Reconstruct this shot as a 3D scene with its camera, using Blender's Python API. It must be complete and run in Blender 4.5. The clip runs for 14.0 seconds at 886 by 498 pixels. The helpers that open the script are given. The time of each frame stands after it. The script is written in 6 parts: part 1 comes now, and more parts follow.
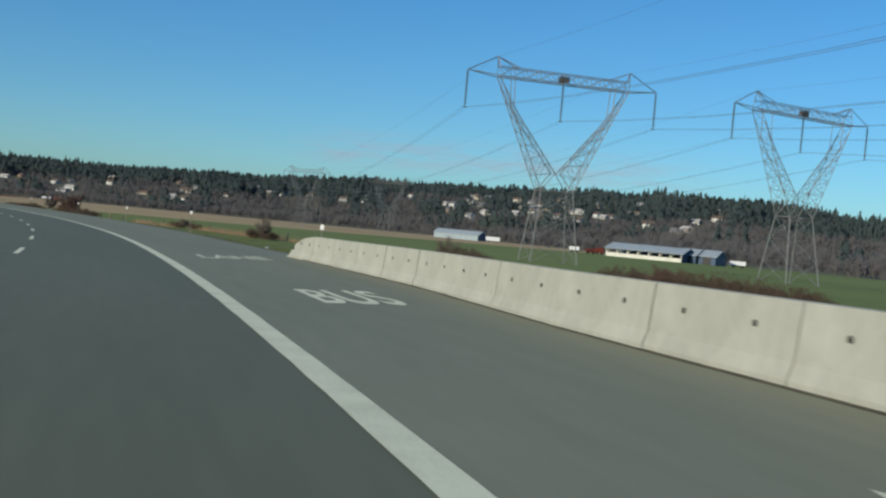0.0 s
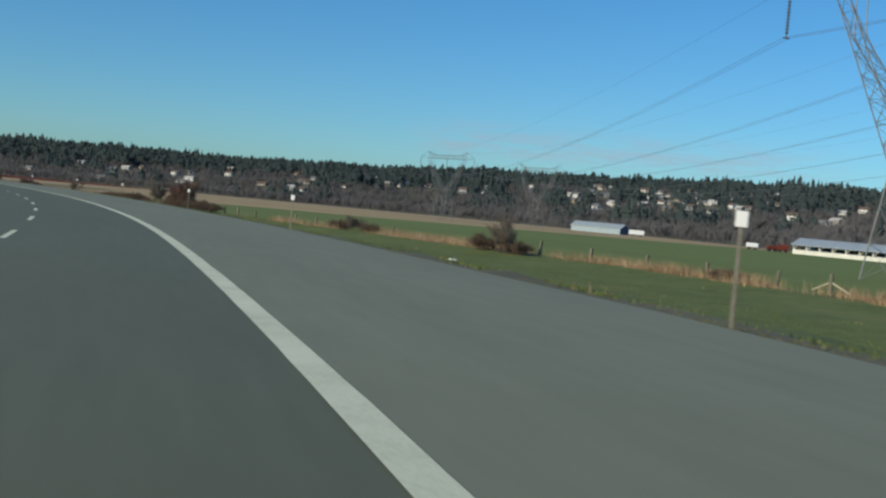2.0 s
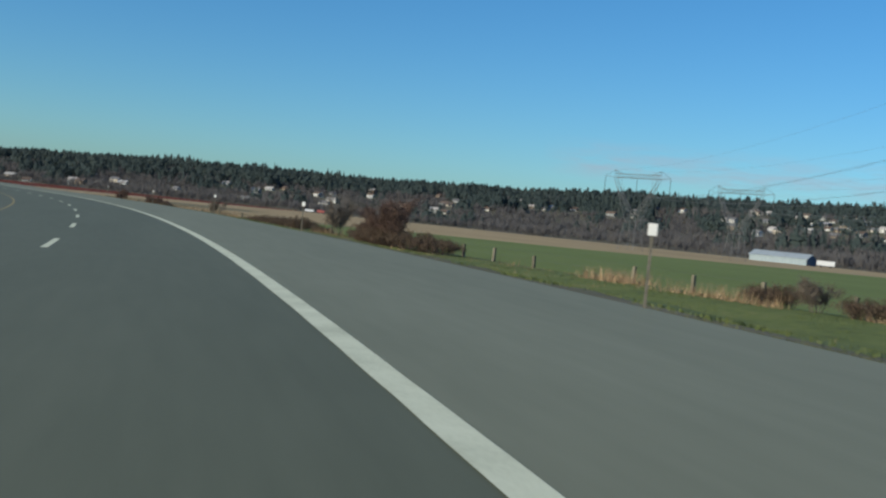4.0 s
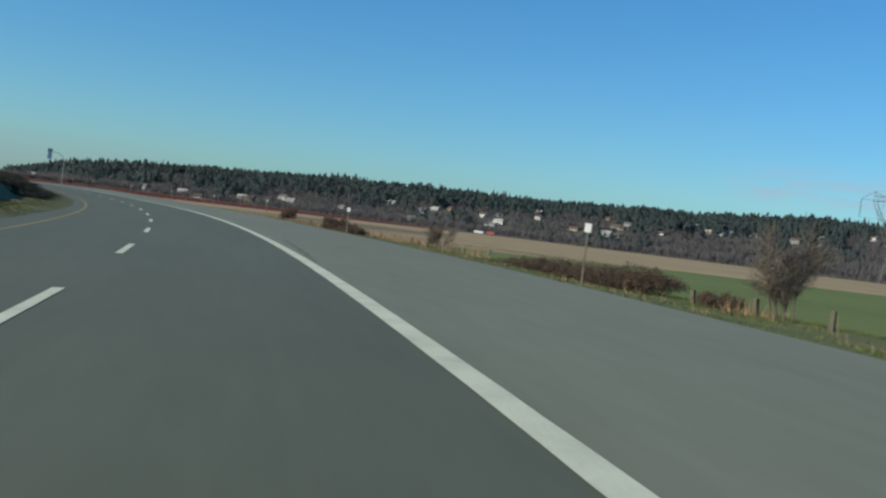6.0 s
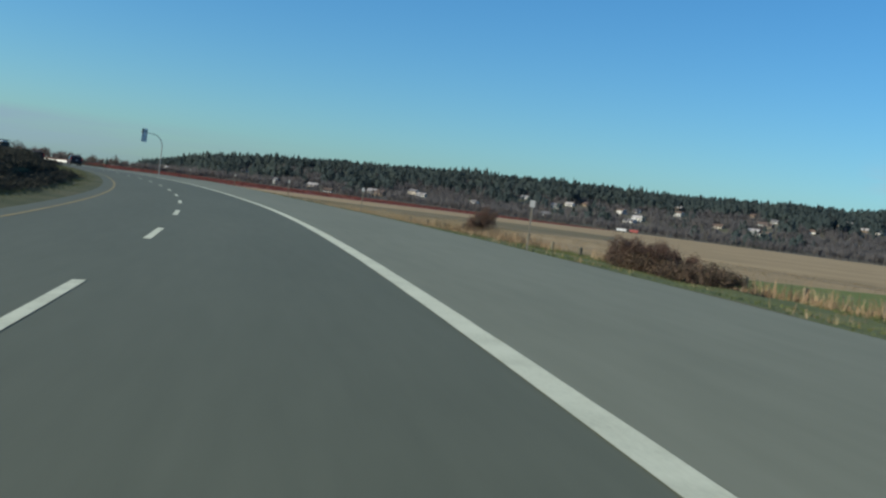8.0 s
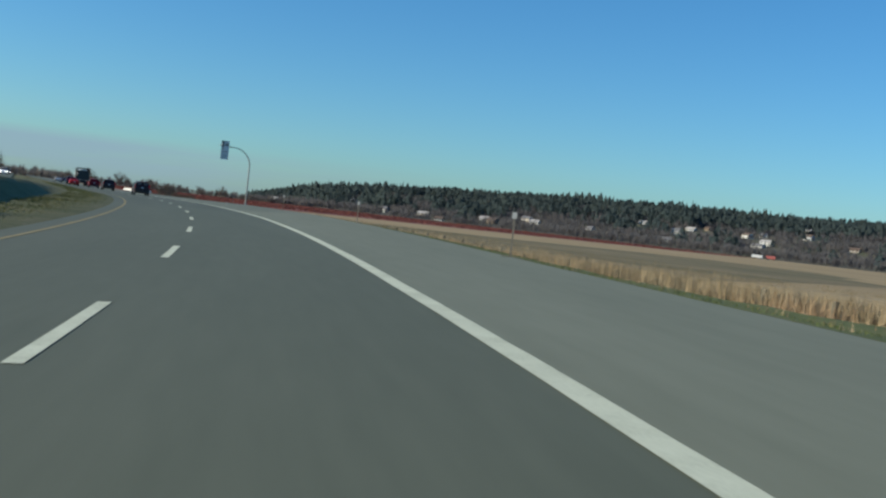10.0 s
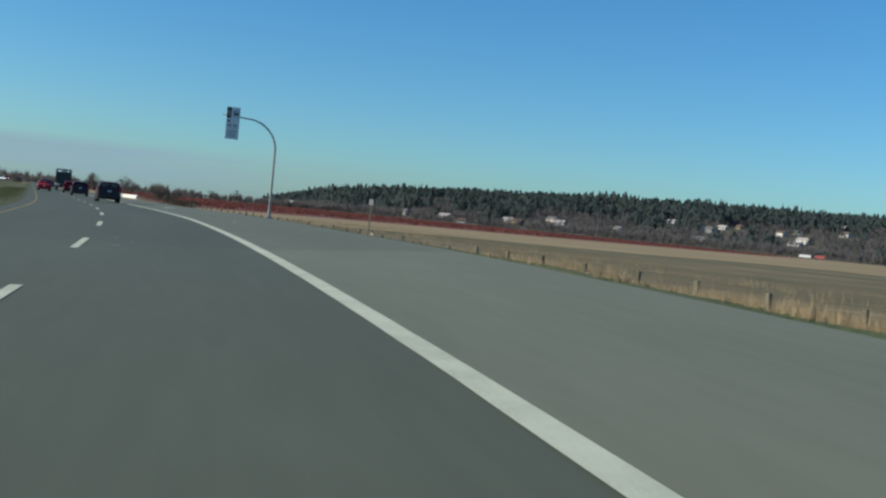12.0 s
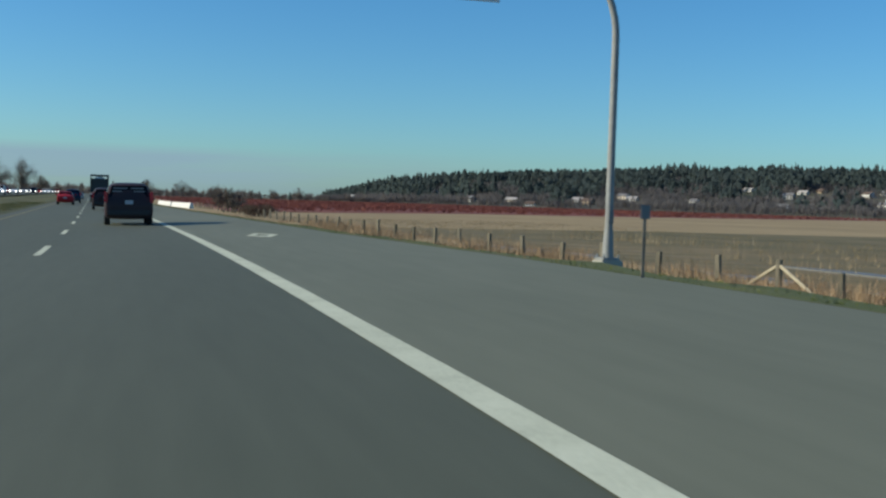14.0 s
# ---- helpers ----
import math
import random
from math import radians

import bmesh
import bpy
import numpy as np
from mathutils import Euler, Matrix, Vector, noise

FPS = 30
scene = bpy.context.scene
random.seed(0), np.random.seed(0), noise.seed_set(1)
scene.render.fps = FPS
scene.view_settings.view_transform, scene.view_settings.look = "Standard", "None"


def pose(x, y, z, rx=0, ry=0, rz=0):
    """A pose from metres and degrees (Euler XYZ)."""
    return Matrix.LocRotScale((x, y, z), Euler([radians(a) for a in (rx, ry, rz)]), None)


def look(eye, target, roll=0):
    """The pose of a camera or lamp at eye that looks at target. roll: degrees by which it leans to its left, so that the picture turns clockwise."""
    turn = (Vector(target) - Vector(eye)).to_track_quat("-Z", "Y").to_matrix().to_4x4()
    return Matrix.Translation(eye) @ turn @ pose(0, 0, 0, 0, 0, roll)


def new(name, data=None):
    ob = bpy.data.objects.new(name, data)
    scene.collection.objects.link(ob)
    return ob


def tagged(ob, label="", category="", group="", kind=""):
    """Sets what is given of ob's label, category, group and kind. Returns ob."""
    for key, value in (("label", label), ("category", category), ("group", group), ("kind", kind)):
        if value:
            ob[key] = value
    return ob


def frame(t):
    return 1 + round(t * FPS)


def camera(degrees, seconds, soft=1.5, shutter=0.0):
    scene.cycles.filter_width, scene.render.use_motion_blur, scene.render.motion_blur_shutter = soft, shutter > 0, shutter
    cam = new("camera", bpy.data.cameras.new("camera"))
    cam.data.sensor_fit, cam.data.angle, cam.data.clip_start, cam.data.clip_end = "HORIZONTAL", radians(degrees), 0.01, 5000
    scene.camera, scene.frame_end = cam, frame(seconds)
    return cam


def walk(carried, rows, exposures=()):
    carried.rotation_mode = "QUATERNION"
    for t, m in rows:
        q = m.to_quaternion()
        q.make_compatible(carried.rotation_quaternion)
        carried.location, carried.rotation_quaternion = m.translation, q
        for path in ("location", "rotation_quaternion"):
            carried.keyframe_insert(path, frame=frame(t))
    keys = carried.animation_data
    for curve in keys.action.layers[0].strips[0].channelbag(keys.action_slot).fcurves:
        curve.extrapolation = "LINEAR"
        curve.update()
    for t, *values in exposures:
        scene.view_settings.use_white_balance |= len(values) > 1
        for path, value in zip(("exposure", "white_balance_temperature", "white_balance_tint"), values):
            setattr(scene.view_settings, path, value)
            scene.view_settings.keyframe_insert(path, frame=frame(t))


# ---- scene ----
cam = camera(43.86, 14.0, soft=2.4, shutter=0.08)
# t, x, y, z, yaw, pitch, lean
PATH = [
    (0, -1.53, -11.15, 1.167, -16.50, -0.80, 5.31),
    (0.5, -1.46, 2.53, 1.055, -16.09, -0.76, 5.37),
    (1, -1.56, 16.13, 0.952, -14.11, 0.95, 7.00),
    (1.5, -2.02, 29.13, 0.869, -12.57, -0.14, 6.29),
    (2, -2.82, 41.88, 0.794, -10.78, -1.80, 5.33),
    (2.5, -3.91, 54.65, 0.718, -9.48, -1.81, 4.91),
    (3, -5.37, 67.40, 0.661, -7.88, -1.74, 4.99),
    (3.5, -7.21, 80.13, 0.613, -5.87, -1.54, 5.40),
    (4, -9.38, 92.78, 0.565, -3.71, -1.29, 5.93),
    (4.5, -11.82, 105.31, 0.534, -1.68, -1.05, 6.38),
    (5, -14.47, 117.67, 0.524, -0.10, -0.91, 6.53),
    (5.5, -17.34, 129.91, 0.515, 1.08, -0.70, 6.36),
    (6, -20.48, 142.09, 0.510, 4.62, -1.11, 6.99),
    (6.5, -23.92, 154.27, 0.514, 5.98, -1.50, 7.72),
    (7, -27.61, 166.43, 0.520, 7.17, -2.35, 7.38),
    (7.5, -31.61, 178.34, 0.522, 9.36, -2.34, 7.48),
    (8, -35.79, 190.17, 0.528, 11.09, -2.19, 7.36),
    (8.5, -40.32, 201.86, 0.529, 13.53, -1.90, 7.15),
    (9, -45.04, 213.34, 0.532, 15.02, -1.76, 6.99),
    (9.5, -49.95, 224.53, 0.537, 16.05, -1.61, 6.73),
    (10, -55.04, 235.48, 0.542, 16.79, -1.47, 6.44),
    (10.5, -60.32, 246.22, 0.548, 17.37, -1.38, 6.18),
    (11, -65.80, 256.80, 0.582, 17.93, -1.37, 6.01),
    (11.5, -71.45, 267.29, 0.630, 17.46, -1.47, 5.78),
    (12, -77.32, 277.72, 0.680, 17.58, -1.49, 5.60),
    (12.5, -83.48, 288.10, 0.716, 18.00, -1.46, 4.44),
    (13, -89.83, 298.18, 0.729, 18.55, -1.60, 4.18),
    (13.5, -96.49, 308.07, 0.739, 20.51, -3.23, 2.84),
    (14, -103.15, 317.74, 0.752, 20.56, -2.41, 1.78),
]


def gaze(x, y, z, yaw, pitch, lean):
    a, b = radians(yaw), radians(pitch)
    way = Vector((-math.sin(a) * math.cos(b), math.cos(a) * math.cos(b), math.sin(b)))
    eye = Vector((x, y, z))
    return look(eye, eye + 2 * way, lean)


walk(cam, [(r[0], gaze(*r[1:])) for r in PATH], exposures=[(0, -0.20), (2.5, -0.19), (5, -0.07), (8.5, 0.0), (11, 0.04), (12.5, -0.02), (14, -0.03)])

# ---------------------------------------------------------------- world, sun
SUN_AZ, SUN_EL = radians(244), radians(24)
world = bpy.data.worlds.new("world")
scene.world = world
world.use_nodes = True
wn = world.node_tree.nodes
sky = wn.new("ShaderNodeTexSky")
sky.sky_type, sky.sun_disc = "NISHITA", False
sky.sun_elevation, sky.sun_rotation = SUN_EL, SUN_AZ
sky.air_density, sky.dust_density, sky.ozone_density = 1.0, 0.5, 4.0
wn["Background"].inputs["Strength"].default_value = 0.124
tone = wn.new("ShaderNodeMix")
tone.data_type, tone.blend_type = "RGBA", "MULTIPLY"
tone.inputs["Factor"].default_value = 1.0
tone.inputs["B"].default_value = (0.575, 0.955, 1.105, 1)
vivid = wn.new("ShaderNodeHueSaturation")
vivid.inputs["Saturation"].default_value = 1.14
world.node_tree.links.new(sky.outputs[0], vivid.inputs["Color"])
world.node_tree.links.new(vivid.outputs[0], tone.inputs["A"])
way_up, sep_up, span = wn.new("ShaderNodeTexCoord"), wn.new("ShaderNodeSeparateXYZ"), wn.new("ShaderNodeMapRange")
span.inputs["From Min"].default_value, span.inputs["From Max"].default_value = 0.0, 0.24
veil = wn.new("ShaderNodeMix")
veil.data_type, veil.blend_type = "RGBA", "MIX"
veil.inputs["A"].default_value, veil.inputs["B"].default_value = (1.04, 0.945, 0.955, 1), (1, 1, 1, 1)
grey = wn.new("ShaderNodeMix")
grey.data_type, grey.blend_type = "RGBA", "MULTIPLY"
grey.inputs["Factor"].default_value = 1.0
for a, b in ((way_up.outputs["Generated"], sep_up.inputs[0]), (sep_up.outputs["Z"], span.inputs["Value"]), (span.outputs[0], veil.inputs["Factor"]),
             (veil.outputs["Result"], grey.inputs["B"]), (tone.outputs["Result"], grey.inputs["A"]), (grey.outputs["Result"], wn["Background"].inputs["Color"])):
    world.node_tree.links.new(a, b)
sun_dir = Vector((math.sin(SUN_AZ) * math.cos(SUN_EL), math.cos(SUN_AZ) * math.cos(SUN_EL), math.sin(SUN_EL)))
sun_data = bpy.data.lights.new("sun", "SUN")
sun_data.energy, sun_data.angle, sun_data.color = 4.7, radians(0.6), (1.06, 0.95, 0.735)
sun = new("sun", sun_data)
sun.matrix_world = look(sun_dir * 50, (0, 0, 0))


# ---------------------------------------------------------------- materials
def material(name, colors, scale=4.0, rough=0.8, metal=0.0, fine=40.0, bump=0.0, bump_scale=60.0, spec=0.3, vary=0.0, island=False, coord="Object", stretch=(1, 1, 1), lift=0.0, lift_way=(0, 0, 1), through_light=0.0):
    """Two scales of noise between colours, with a fine bump."""
    m = bpy.data.materials.new(name)
    m.use_nodes = True
    n, l = m.node_tree.nodes, m.node_tree.links
    b = n["Principled BSDF"]
    b.inputs["Roughness"].default_value, b.inputs["Metallic"].default_value = rough, metal
    b.inputs["Specular IOR Level"].default_value = spec
    tc, mp = n.new("ShaderNodeTexCoord"), n.new("ShaderNodeMapping")
    mp.inputs["Scale"].default_value = stretch
    l.new(tc.outputs[coord], mp.inputs["Vector"])
    big, small = n.new("ShaderNodeTexNoise"), n.new("ShaderNodeTexNoise")
    for t, sc, det in ((big, scale, 4), (small, fine, 3)):
        t.inputs["Scale"].default_value, t.inputs["Detail"].default_value = sc, det
        l.new(mp.outputs[0], t.inputs["Vector"])
    mix = n.new("ShaderNodeMath")
    mix.operation = "MULTIPLY_ADD"
    l.new(small.outputs[0], mix.inputs[0])
    mix.inputs[1].default_value = 0.45
    half = n.new("ShaderNodeMath")
    half.operation = "MULTIPLY"
    l.new(big.outputs[0], half.inputs[0])
    half.inputs[1].default_value = 0.55
    l.new(half.outputs[0], mix.inputs[2])
    last = mix.outputs[0]
    if vary or island:
        if island:
            r = n.new("ShaderNodeNewGeometry").outputs["Random Per Island"]
        else:
            r = n.new("ShaderNodeObjectInfo").outputs["Random"]
        add = n.new("ShaderNodeMath")
        add.operation = "MULTIPLY_ADD"
        l.new(r, add.inputs[0])
        add.inputs[1].default_value = vary or 0.4
        off = n.new("ShaderNodeMath")
        off.operation = "SUBTRACT"
        l.new(last, off.inputs[0])
        off.inputs[1].default_value = 0.5 * (vary or 0.4)
        l.new(off.outputs[0], add.inputs[2])
        last = add.outputs[0]
    ramp = n.new("ShaderNodeValToRGB")
    el = ramp.color_ramp.elements
    while len(el) < len(colors):
        el.new(0.5)
    for k, c in enumerate(colors):
        el[k].position = 0.3 + 0.4 * k / max(1, len(colors) - 1)
        el[k].color = (*c, 1)
    l.new(last, ramp.inputs[0])
    l.new(ramp.outputs[0], b.inputs["Base Color"])
    if bump:
        bn, bt = n.new("ShaderNodeBump"), n.new("ShaderNodeTexNoise")
        bt.inputs["Scale"].default_value, bt.inputs["Detail"].default_value = bump_scale, 4
        l.new(mp.outputs[0], bt.inputs["Vector"])
        bn.inputs["Strength"].default_value = bump
        bn.inputs["Distance"].default_value = 0.02
        l.new(bt.outputs[0], bn.inputs["Height"])
        l.new(bn.outputs[0], b.inputs["Normal"])
    if lift:
        # leaves and twigs too fine to model share the light of the whole crown
        geo, up = n.new("ShaderNodeNewGeometry"), n.new("ShaderNodeVectorMath")
        up.operation = "MULTIPLY_ADD"
        l.new(geo.outputs["Normal"], up.inputs[0])
        up.inputs[1].default_value, up.inputs[2].default_value = (1 - lift,) * 3, tuple(lift * c for c in lift_way)
        unit = n.new("ShaderNodeVectorMath")
        unit.operation = "NORMALIZE"
        l.new(up.outputs[0], unit.inputs[0])
        l.new(unit.outputs[0], b.inputs["Normal"])
    if through_light:
        tl, mx = n.new("ShaderNodeBsdfTranslucent"), n.new("ShaderNodeMixShader")
        l.new(ramp.outputs[0], tl.inputs["Color"])
        mx.inputs[0].default_value = through_light
        l.new(b.outputs[0], mx.inputs[1])
        l.new(tl.outputs[0], mx.inputs[2])
        l.new(mx.outputs[0], n["Material Output"].inputs["Surface"])
    return m


def plain(name, color, rough=0.5, metal=0.0, spec=0.5, emit=0.0, alpha=1.0):
    m = bpy.data.materials.new(name)
    m.use_nodes = True
    b = m.node_tree.nodes["Principled BSDF"]
    b.inputs["Base Color"].default_value = (*color, 1)
    b.inputs["Roughness"].default_value, b.inputs["Metallic"].default_value = rough, metal
    b.inputs["Specular IOR Level"].default_value = spec
    if emit:
        b.inputs["Emission Color"].default_value, b.inputs["Emission Strength"].default_value = (*color, 1), emit
    return m


asphalt = material("asphalt", [(0.085, 0.096, 0.062), (0.097, 0.109, 0.072), (0.111, 0.123, 0.083)], 0.55, 0.75, fine=5, bump=0.03, bump_scale=90, spec=0.36, coord="UV", stretch=(1, 0.10, 1))
asphalt_bus = material("asphalt_bus_lane", [(0.146, 0.156, 0.104), (0.167, 0.178, 0.121), (0.186, 0.198, 0.138)], 0.45, 0.72, fine=4, bump=0.03, bump_scale=90, spec=0.38, coord="UV", stretch=(1, 0.12, 1))
asphalt_newer = material("asphalt_newer", [(0.077, 0.087, 0.058), (0.088, 0.099, 0.067), (0.101, 0.113, 0.078)], 0.55, 0.75, fine=5, bump=0.03, bump_scale=90, spec=0.36, coord="UV", stretch=(1, 0.10, 1))
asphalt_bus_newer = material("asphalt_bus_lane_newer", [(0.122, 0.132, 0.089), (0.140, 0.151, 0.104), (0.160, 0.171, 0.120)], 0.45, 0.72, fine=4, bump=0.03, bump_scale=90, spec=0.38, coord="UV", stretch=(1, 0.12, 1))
paint_white = material("road_paint_white", [(0.40, 0.425, 0.315), (0.545, 0.575, 0.435), (0.62, 0.65, 0.50)], 1.6, 0.75, fine=35, bump=0.15)
paint_yellow = material("road_paint_yellow", [(0.16, 0.14, 0.08), (0.27, 0.225, 0.105), (0.32, 0.26, 0.12)], 1.2, 0.75, fine=25)
concrete = material("concrete", [(0.275, 0.275, 0.232), (0.325, 0.325, 0.276), (0.37, 0.37, 0.318)], 0.8, 0.85, fine=5, bump=0.15, vary=0.08)
soil = material("soil_grass", [(0.07, 0.065, 0.03), (0.12, 0.105, 0.05), (0.19, 0.15, 0.08)], 0.08, 0.95, fine=1.6, bump=0.8, bump_scale=8)
verge_dull = material("verge_dull_grass", [(0.075, 0.092, 0.026), (0.108, 0.128, 0.038), (0.165, 0.155, 0.066)], 0.3, 0.95, fine=3, bump=0.8, bump_scale=12)
median_grass = material("median_grass", [(0.062, 0.072, 0.026), (0.090, 0.098, 0.036), (0.125, 0.122, 0.052), (0.185, 0.150, 0.080)], 0.3, 0.95, fine=3, bump=0.8, bump_scale=12)
gravel = material("gravel_edge", [(0.085, 0.082, 0.050), (0.122, 0.114, 0.070), (0.165, 0.148, 0.095)], 0.5, 0.95, fine=14, bump=0.6, bump_scale=30)
verge_green = material("verge_grass", [(0.058, 0.070, 0.022), (0.092, 0.122, 0.030), (0.118, 0.145, 0.038), (0.165, 0.145, 0.066)], 0.35, 0.95, fine=2.2, bump=0.8, bump_scale=12)
field_green = material("field_green", [(0.095, 0.125, 0.026), (0.125, 0.165, 0.034), (0.150, 0.175, 0.05)], 0.02, 0.95, fine=0.6, bump=0.5, bump_scale=6)
field_stubble = material("field_stubble", [(0.175, 0.136, 0.068), (0.295, 0.217, 0.109), (0.36, 0.267, 0.137), (0.45, 0.338, 0.182)], 0.03, 0.95, fine=0.35, bump=0.5, bump_scale=5, stretch=(0.5, 1, 1))
field_red = material("field_red", [(0.13, 0.045, 0.034), (0.20, 0.060, 0.045), (0.26, 0.115, 0.075)], 0.03, 0.95, fine=0.5, bump=0.5, bump_scale=5)
hill_floor = material("hill_floor", [(0.075, 0.074, 0.052), (0.115, 0.105, 0.074), (0.095, 0.115, 0.050)], 0.01, 0.95, fine=0.1)
VALLEYWARD = (-0.36, -0.61, 0.71)
# Needle and twig colours lifted towards blue-grey to stand in for distance haze.
conifer_leaf = material("conifer_needles_hazed", [(0.056, 0.078, 0.081), (0.069, 0.094, 0.093), (0.084, 0.109, 0.098)], 0.014, 0.95, fine=0.16, spec=0.1, lift=0.84, lift_way=VALLEYWARD, through_light=0.4)
bare_leaf = material("bare_twigs_hazed", [(0.122, 0.119, 0.121), (0.158, 0.151, 0.149), (0.205, 0.190, 0.176)], 0.016, 0.95, fine=0.2, spec=0.1, lift=0.72, lift_way=VALLEYWARD, through_light=0.45)
steel = material("galvanised_steel", [(0.145, 0.150, 0.152), (0.20, 0.207, 0.210), (0.25, 0.258, 0.260)], 2, 0.6, 0.2, fine=15, vary=0.1)
pole_steel = material("pole_steel", [(0.20, 0.21, 0.205), (0.255, 0.265, 0.26), (0.31, 0.32, 0.315)], 1.5, 0.6, 0.1, fine=12)


# ---------------------------------------------------------------- mesh helpers
def mesh_object(name, verts, faces, mat, parent=None, smooth=False):
    me = bpy.data.meshes.new(name)
    me.from_pydata([tuple(map(float, v)) for v in verts], [], [tuple(map(int, f)) for f in faces])
    if mat is not None:
        for one in mat if isinstance(mat, (list, tuple)) else [mat]:
            me.materials.append(one)
    if smooth:
        me.polygons.foreach_set("use_smooth", [True] * len(me.polygons))
    me.update()
    ob = new(name, me)
    if parent is not None:
        ob.parent = parent
    return ob


def part(name, bm, mat, parent=None, label="", smooth=False):
    """Link a bmesh as one mesh object under a thing or a part."""
    me = bpy.data.meshes.new(name)
    if smooth:
        for f in bm.faces:
            f.smooth = True
    bm.to_mesh(me)
    bm.free()
    for one in mat if isinstance(mat, (list, tuple)) else [mat]:
        me.materials.append(one)
    ob = new(name, me)
    if parent is not None:
        ob.parent = parent
    if label:
        tagged(ob, label)
    return ob


def box(bm, x0, x1, y0, y1, z0, z1, bevel=0.0):
    r = bmesh.ops.create_cube(bm, size=1.0, matrix=Matrix.LocRotScale(((x0 + x1) / 2, (y0 + y1) / 2, (z0 + z1) / 2), None, (x1 - x0, y1 - y0, z1 - z0)))
    if bevel:
        edges = {e for v in r["verts"] for e in v.link_edges}
        bmesh.ops.bevel(bm, geom=list(edges), offset=bevel, segments=2, affect="EDGES")
    return bm


def rod(bm, a, b, r0, r1=None, seg=6):
    """A tapered bar from a to b."""
    a, b = Vector(a), Vector(b)
    d = b - a
    if d.length < 1e-6:
        return bm
    m = Matrix.Translation((a + b) / 2) @ d.to_track_quat("Z", "Y").to_matrix().to_4x4()
    bmesh.ops.create_cone(bm, cap_ends=True, segments=seg, radius1=r0, radius2=r0 if r1 is None else r1, depth=d.length, matrix=m)
    return bm


def empty(name, m, label, category, group="", kind=""):
    ob = new(name)
    ob.empty_display_size = 0.2
    ob.matrix_world = m
    return tagged(ob, label, category, group, kind)


# ---------------------------------------------------------------- the road's line
KS = list(range(-60, 541, 40))
KAP = [17.067, 17.176, 17.574, 17.918, 19.263, 16.75, 18.483, 18.43, 19.019, 17.205, 19.057, 3.9, 0, 0, 0, 0]
BANK = [0.03682, 0.03872, 0.04519, 0.04387, 0.04534, 0.0461, 0.05039, 0.05688, 0.05011, 0.03886, 0.02873, 0.02312, 0.012, 0, 0, 0]
RISE = [0.4788, 0.1737, -0.1404, -0.3806, -0.5074, -0.5307, -0.5043, -0.4752, -0.4643, -0.3369, -0.315, -0.471, -0.6, -0.7, -0.74, -0.75]
DS = 2.0
SS = np.arange(-200, 1600, DS)
_h = np.cumsum(np.interp(SS, KS, KAP) * 1e-4) * DS
_i0 = int(np.searchsorted(SS, 0))
_h = _h - _h[_i0]
_x, _y = np.cumsum(-np.sin(_h)) * DS, np.cumsum(np.cos(_h)) * DS
_x, _y = _x - _x[_i0], _y - _y[_i0]
FIELD = -1.5


def road_xy(s, lat):
    h = np.interp(s, SS, _h)
    return np.interp(s, SS, _x) + lat * np.cos(h), np.interp(s, SS, _y) + lat * np.sin(h)


def road_z(s, lat):
    steep = np.interp(s, [270, 300, 315, 480, 560], [0, 0.025, 0.04, 0.04, 0.0])
    return np.interp(s, KS, RISE) + np.clip(lat, -9.5, 6.5) * np.interp(s, KS, BANK) + np.clip(lat, 0, 6.5) * steep


def road_point(s, lat, up=0.0):
    x, y = road_xy(s, lat)
    return Vector((float(x), float(y), float(road_z(s, lat)) + up))


def heading(s):
    return math.degrees(float(np.interp(s, SS, _h)))


def strip(name, s0, s1, lat0, lat1, up, mat, step=4.0, cols=1):
    n = max(2, int(abs(s1 - s0) / step) + 1)
    s = np.repeat(np.linspace(s0, s1, n), cols + 1)
    lat = np.tile(np.linspace(lat0, lat1, cols + 1), n)
    x, y = road_xy(s, lat)
    v = np.stack([x, y, road_z(s, lat) + up], -1)
    w = cols + 1
    f = [(i * w + j, i * w + j + 1, (i + 1) * w + j + 1, (i + 1) * w + j) for i in range(n - 1) for j in range(cols)]
    return along(mesh_object(name, v, f, mat), lat, s)


def along(ob, lat, s):
    """Metres across and along the road as texture coordinates."""
    vi = np.zeros(len(ob.data.loops), int)
    ob.data.loops.foreach_get("vertex_index", vi)
    ob.data.uv_layers.new(name="lane").data.foreach_set("uv", np.stack([np.ravel(lat)[vi], np.ravel(s)[vi]], -1).ravel())
    return ob



def edge_at(s):
    """Where the paving ends on the field side."""
    return np.interp(s, [-160, 20, 40, 54, 140, 170, 200, 230, 287, 310, 322, 335, 356, 370, 430], [4.6, 4.5, 4.4, 4.9, 4.9, 4.9, 4.5, 4.5, 4.72, 4.58, 4.45, 4.18, 4.15, 3.74, 3.74])


def left_at(s):
    """Where the paving ends on the median side."""
    return np.interp(s, [170, 215, 302, 360], [-8.4, -7.6, -7.5, -7.6])


def fence_lat(s):
    return np.interp(s, [30, 60, 84, 92, 100, 109, 130, 150, 183, 216, 261, 300, 340, 420], [48, 37, 30.8, 29.6, 27.9, 25.9, 21.6, 18.4, 16.5, 16.0, 16.2, 15.4, 15.0, 15.0])


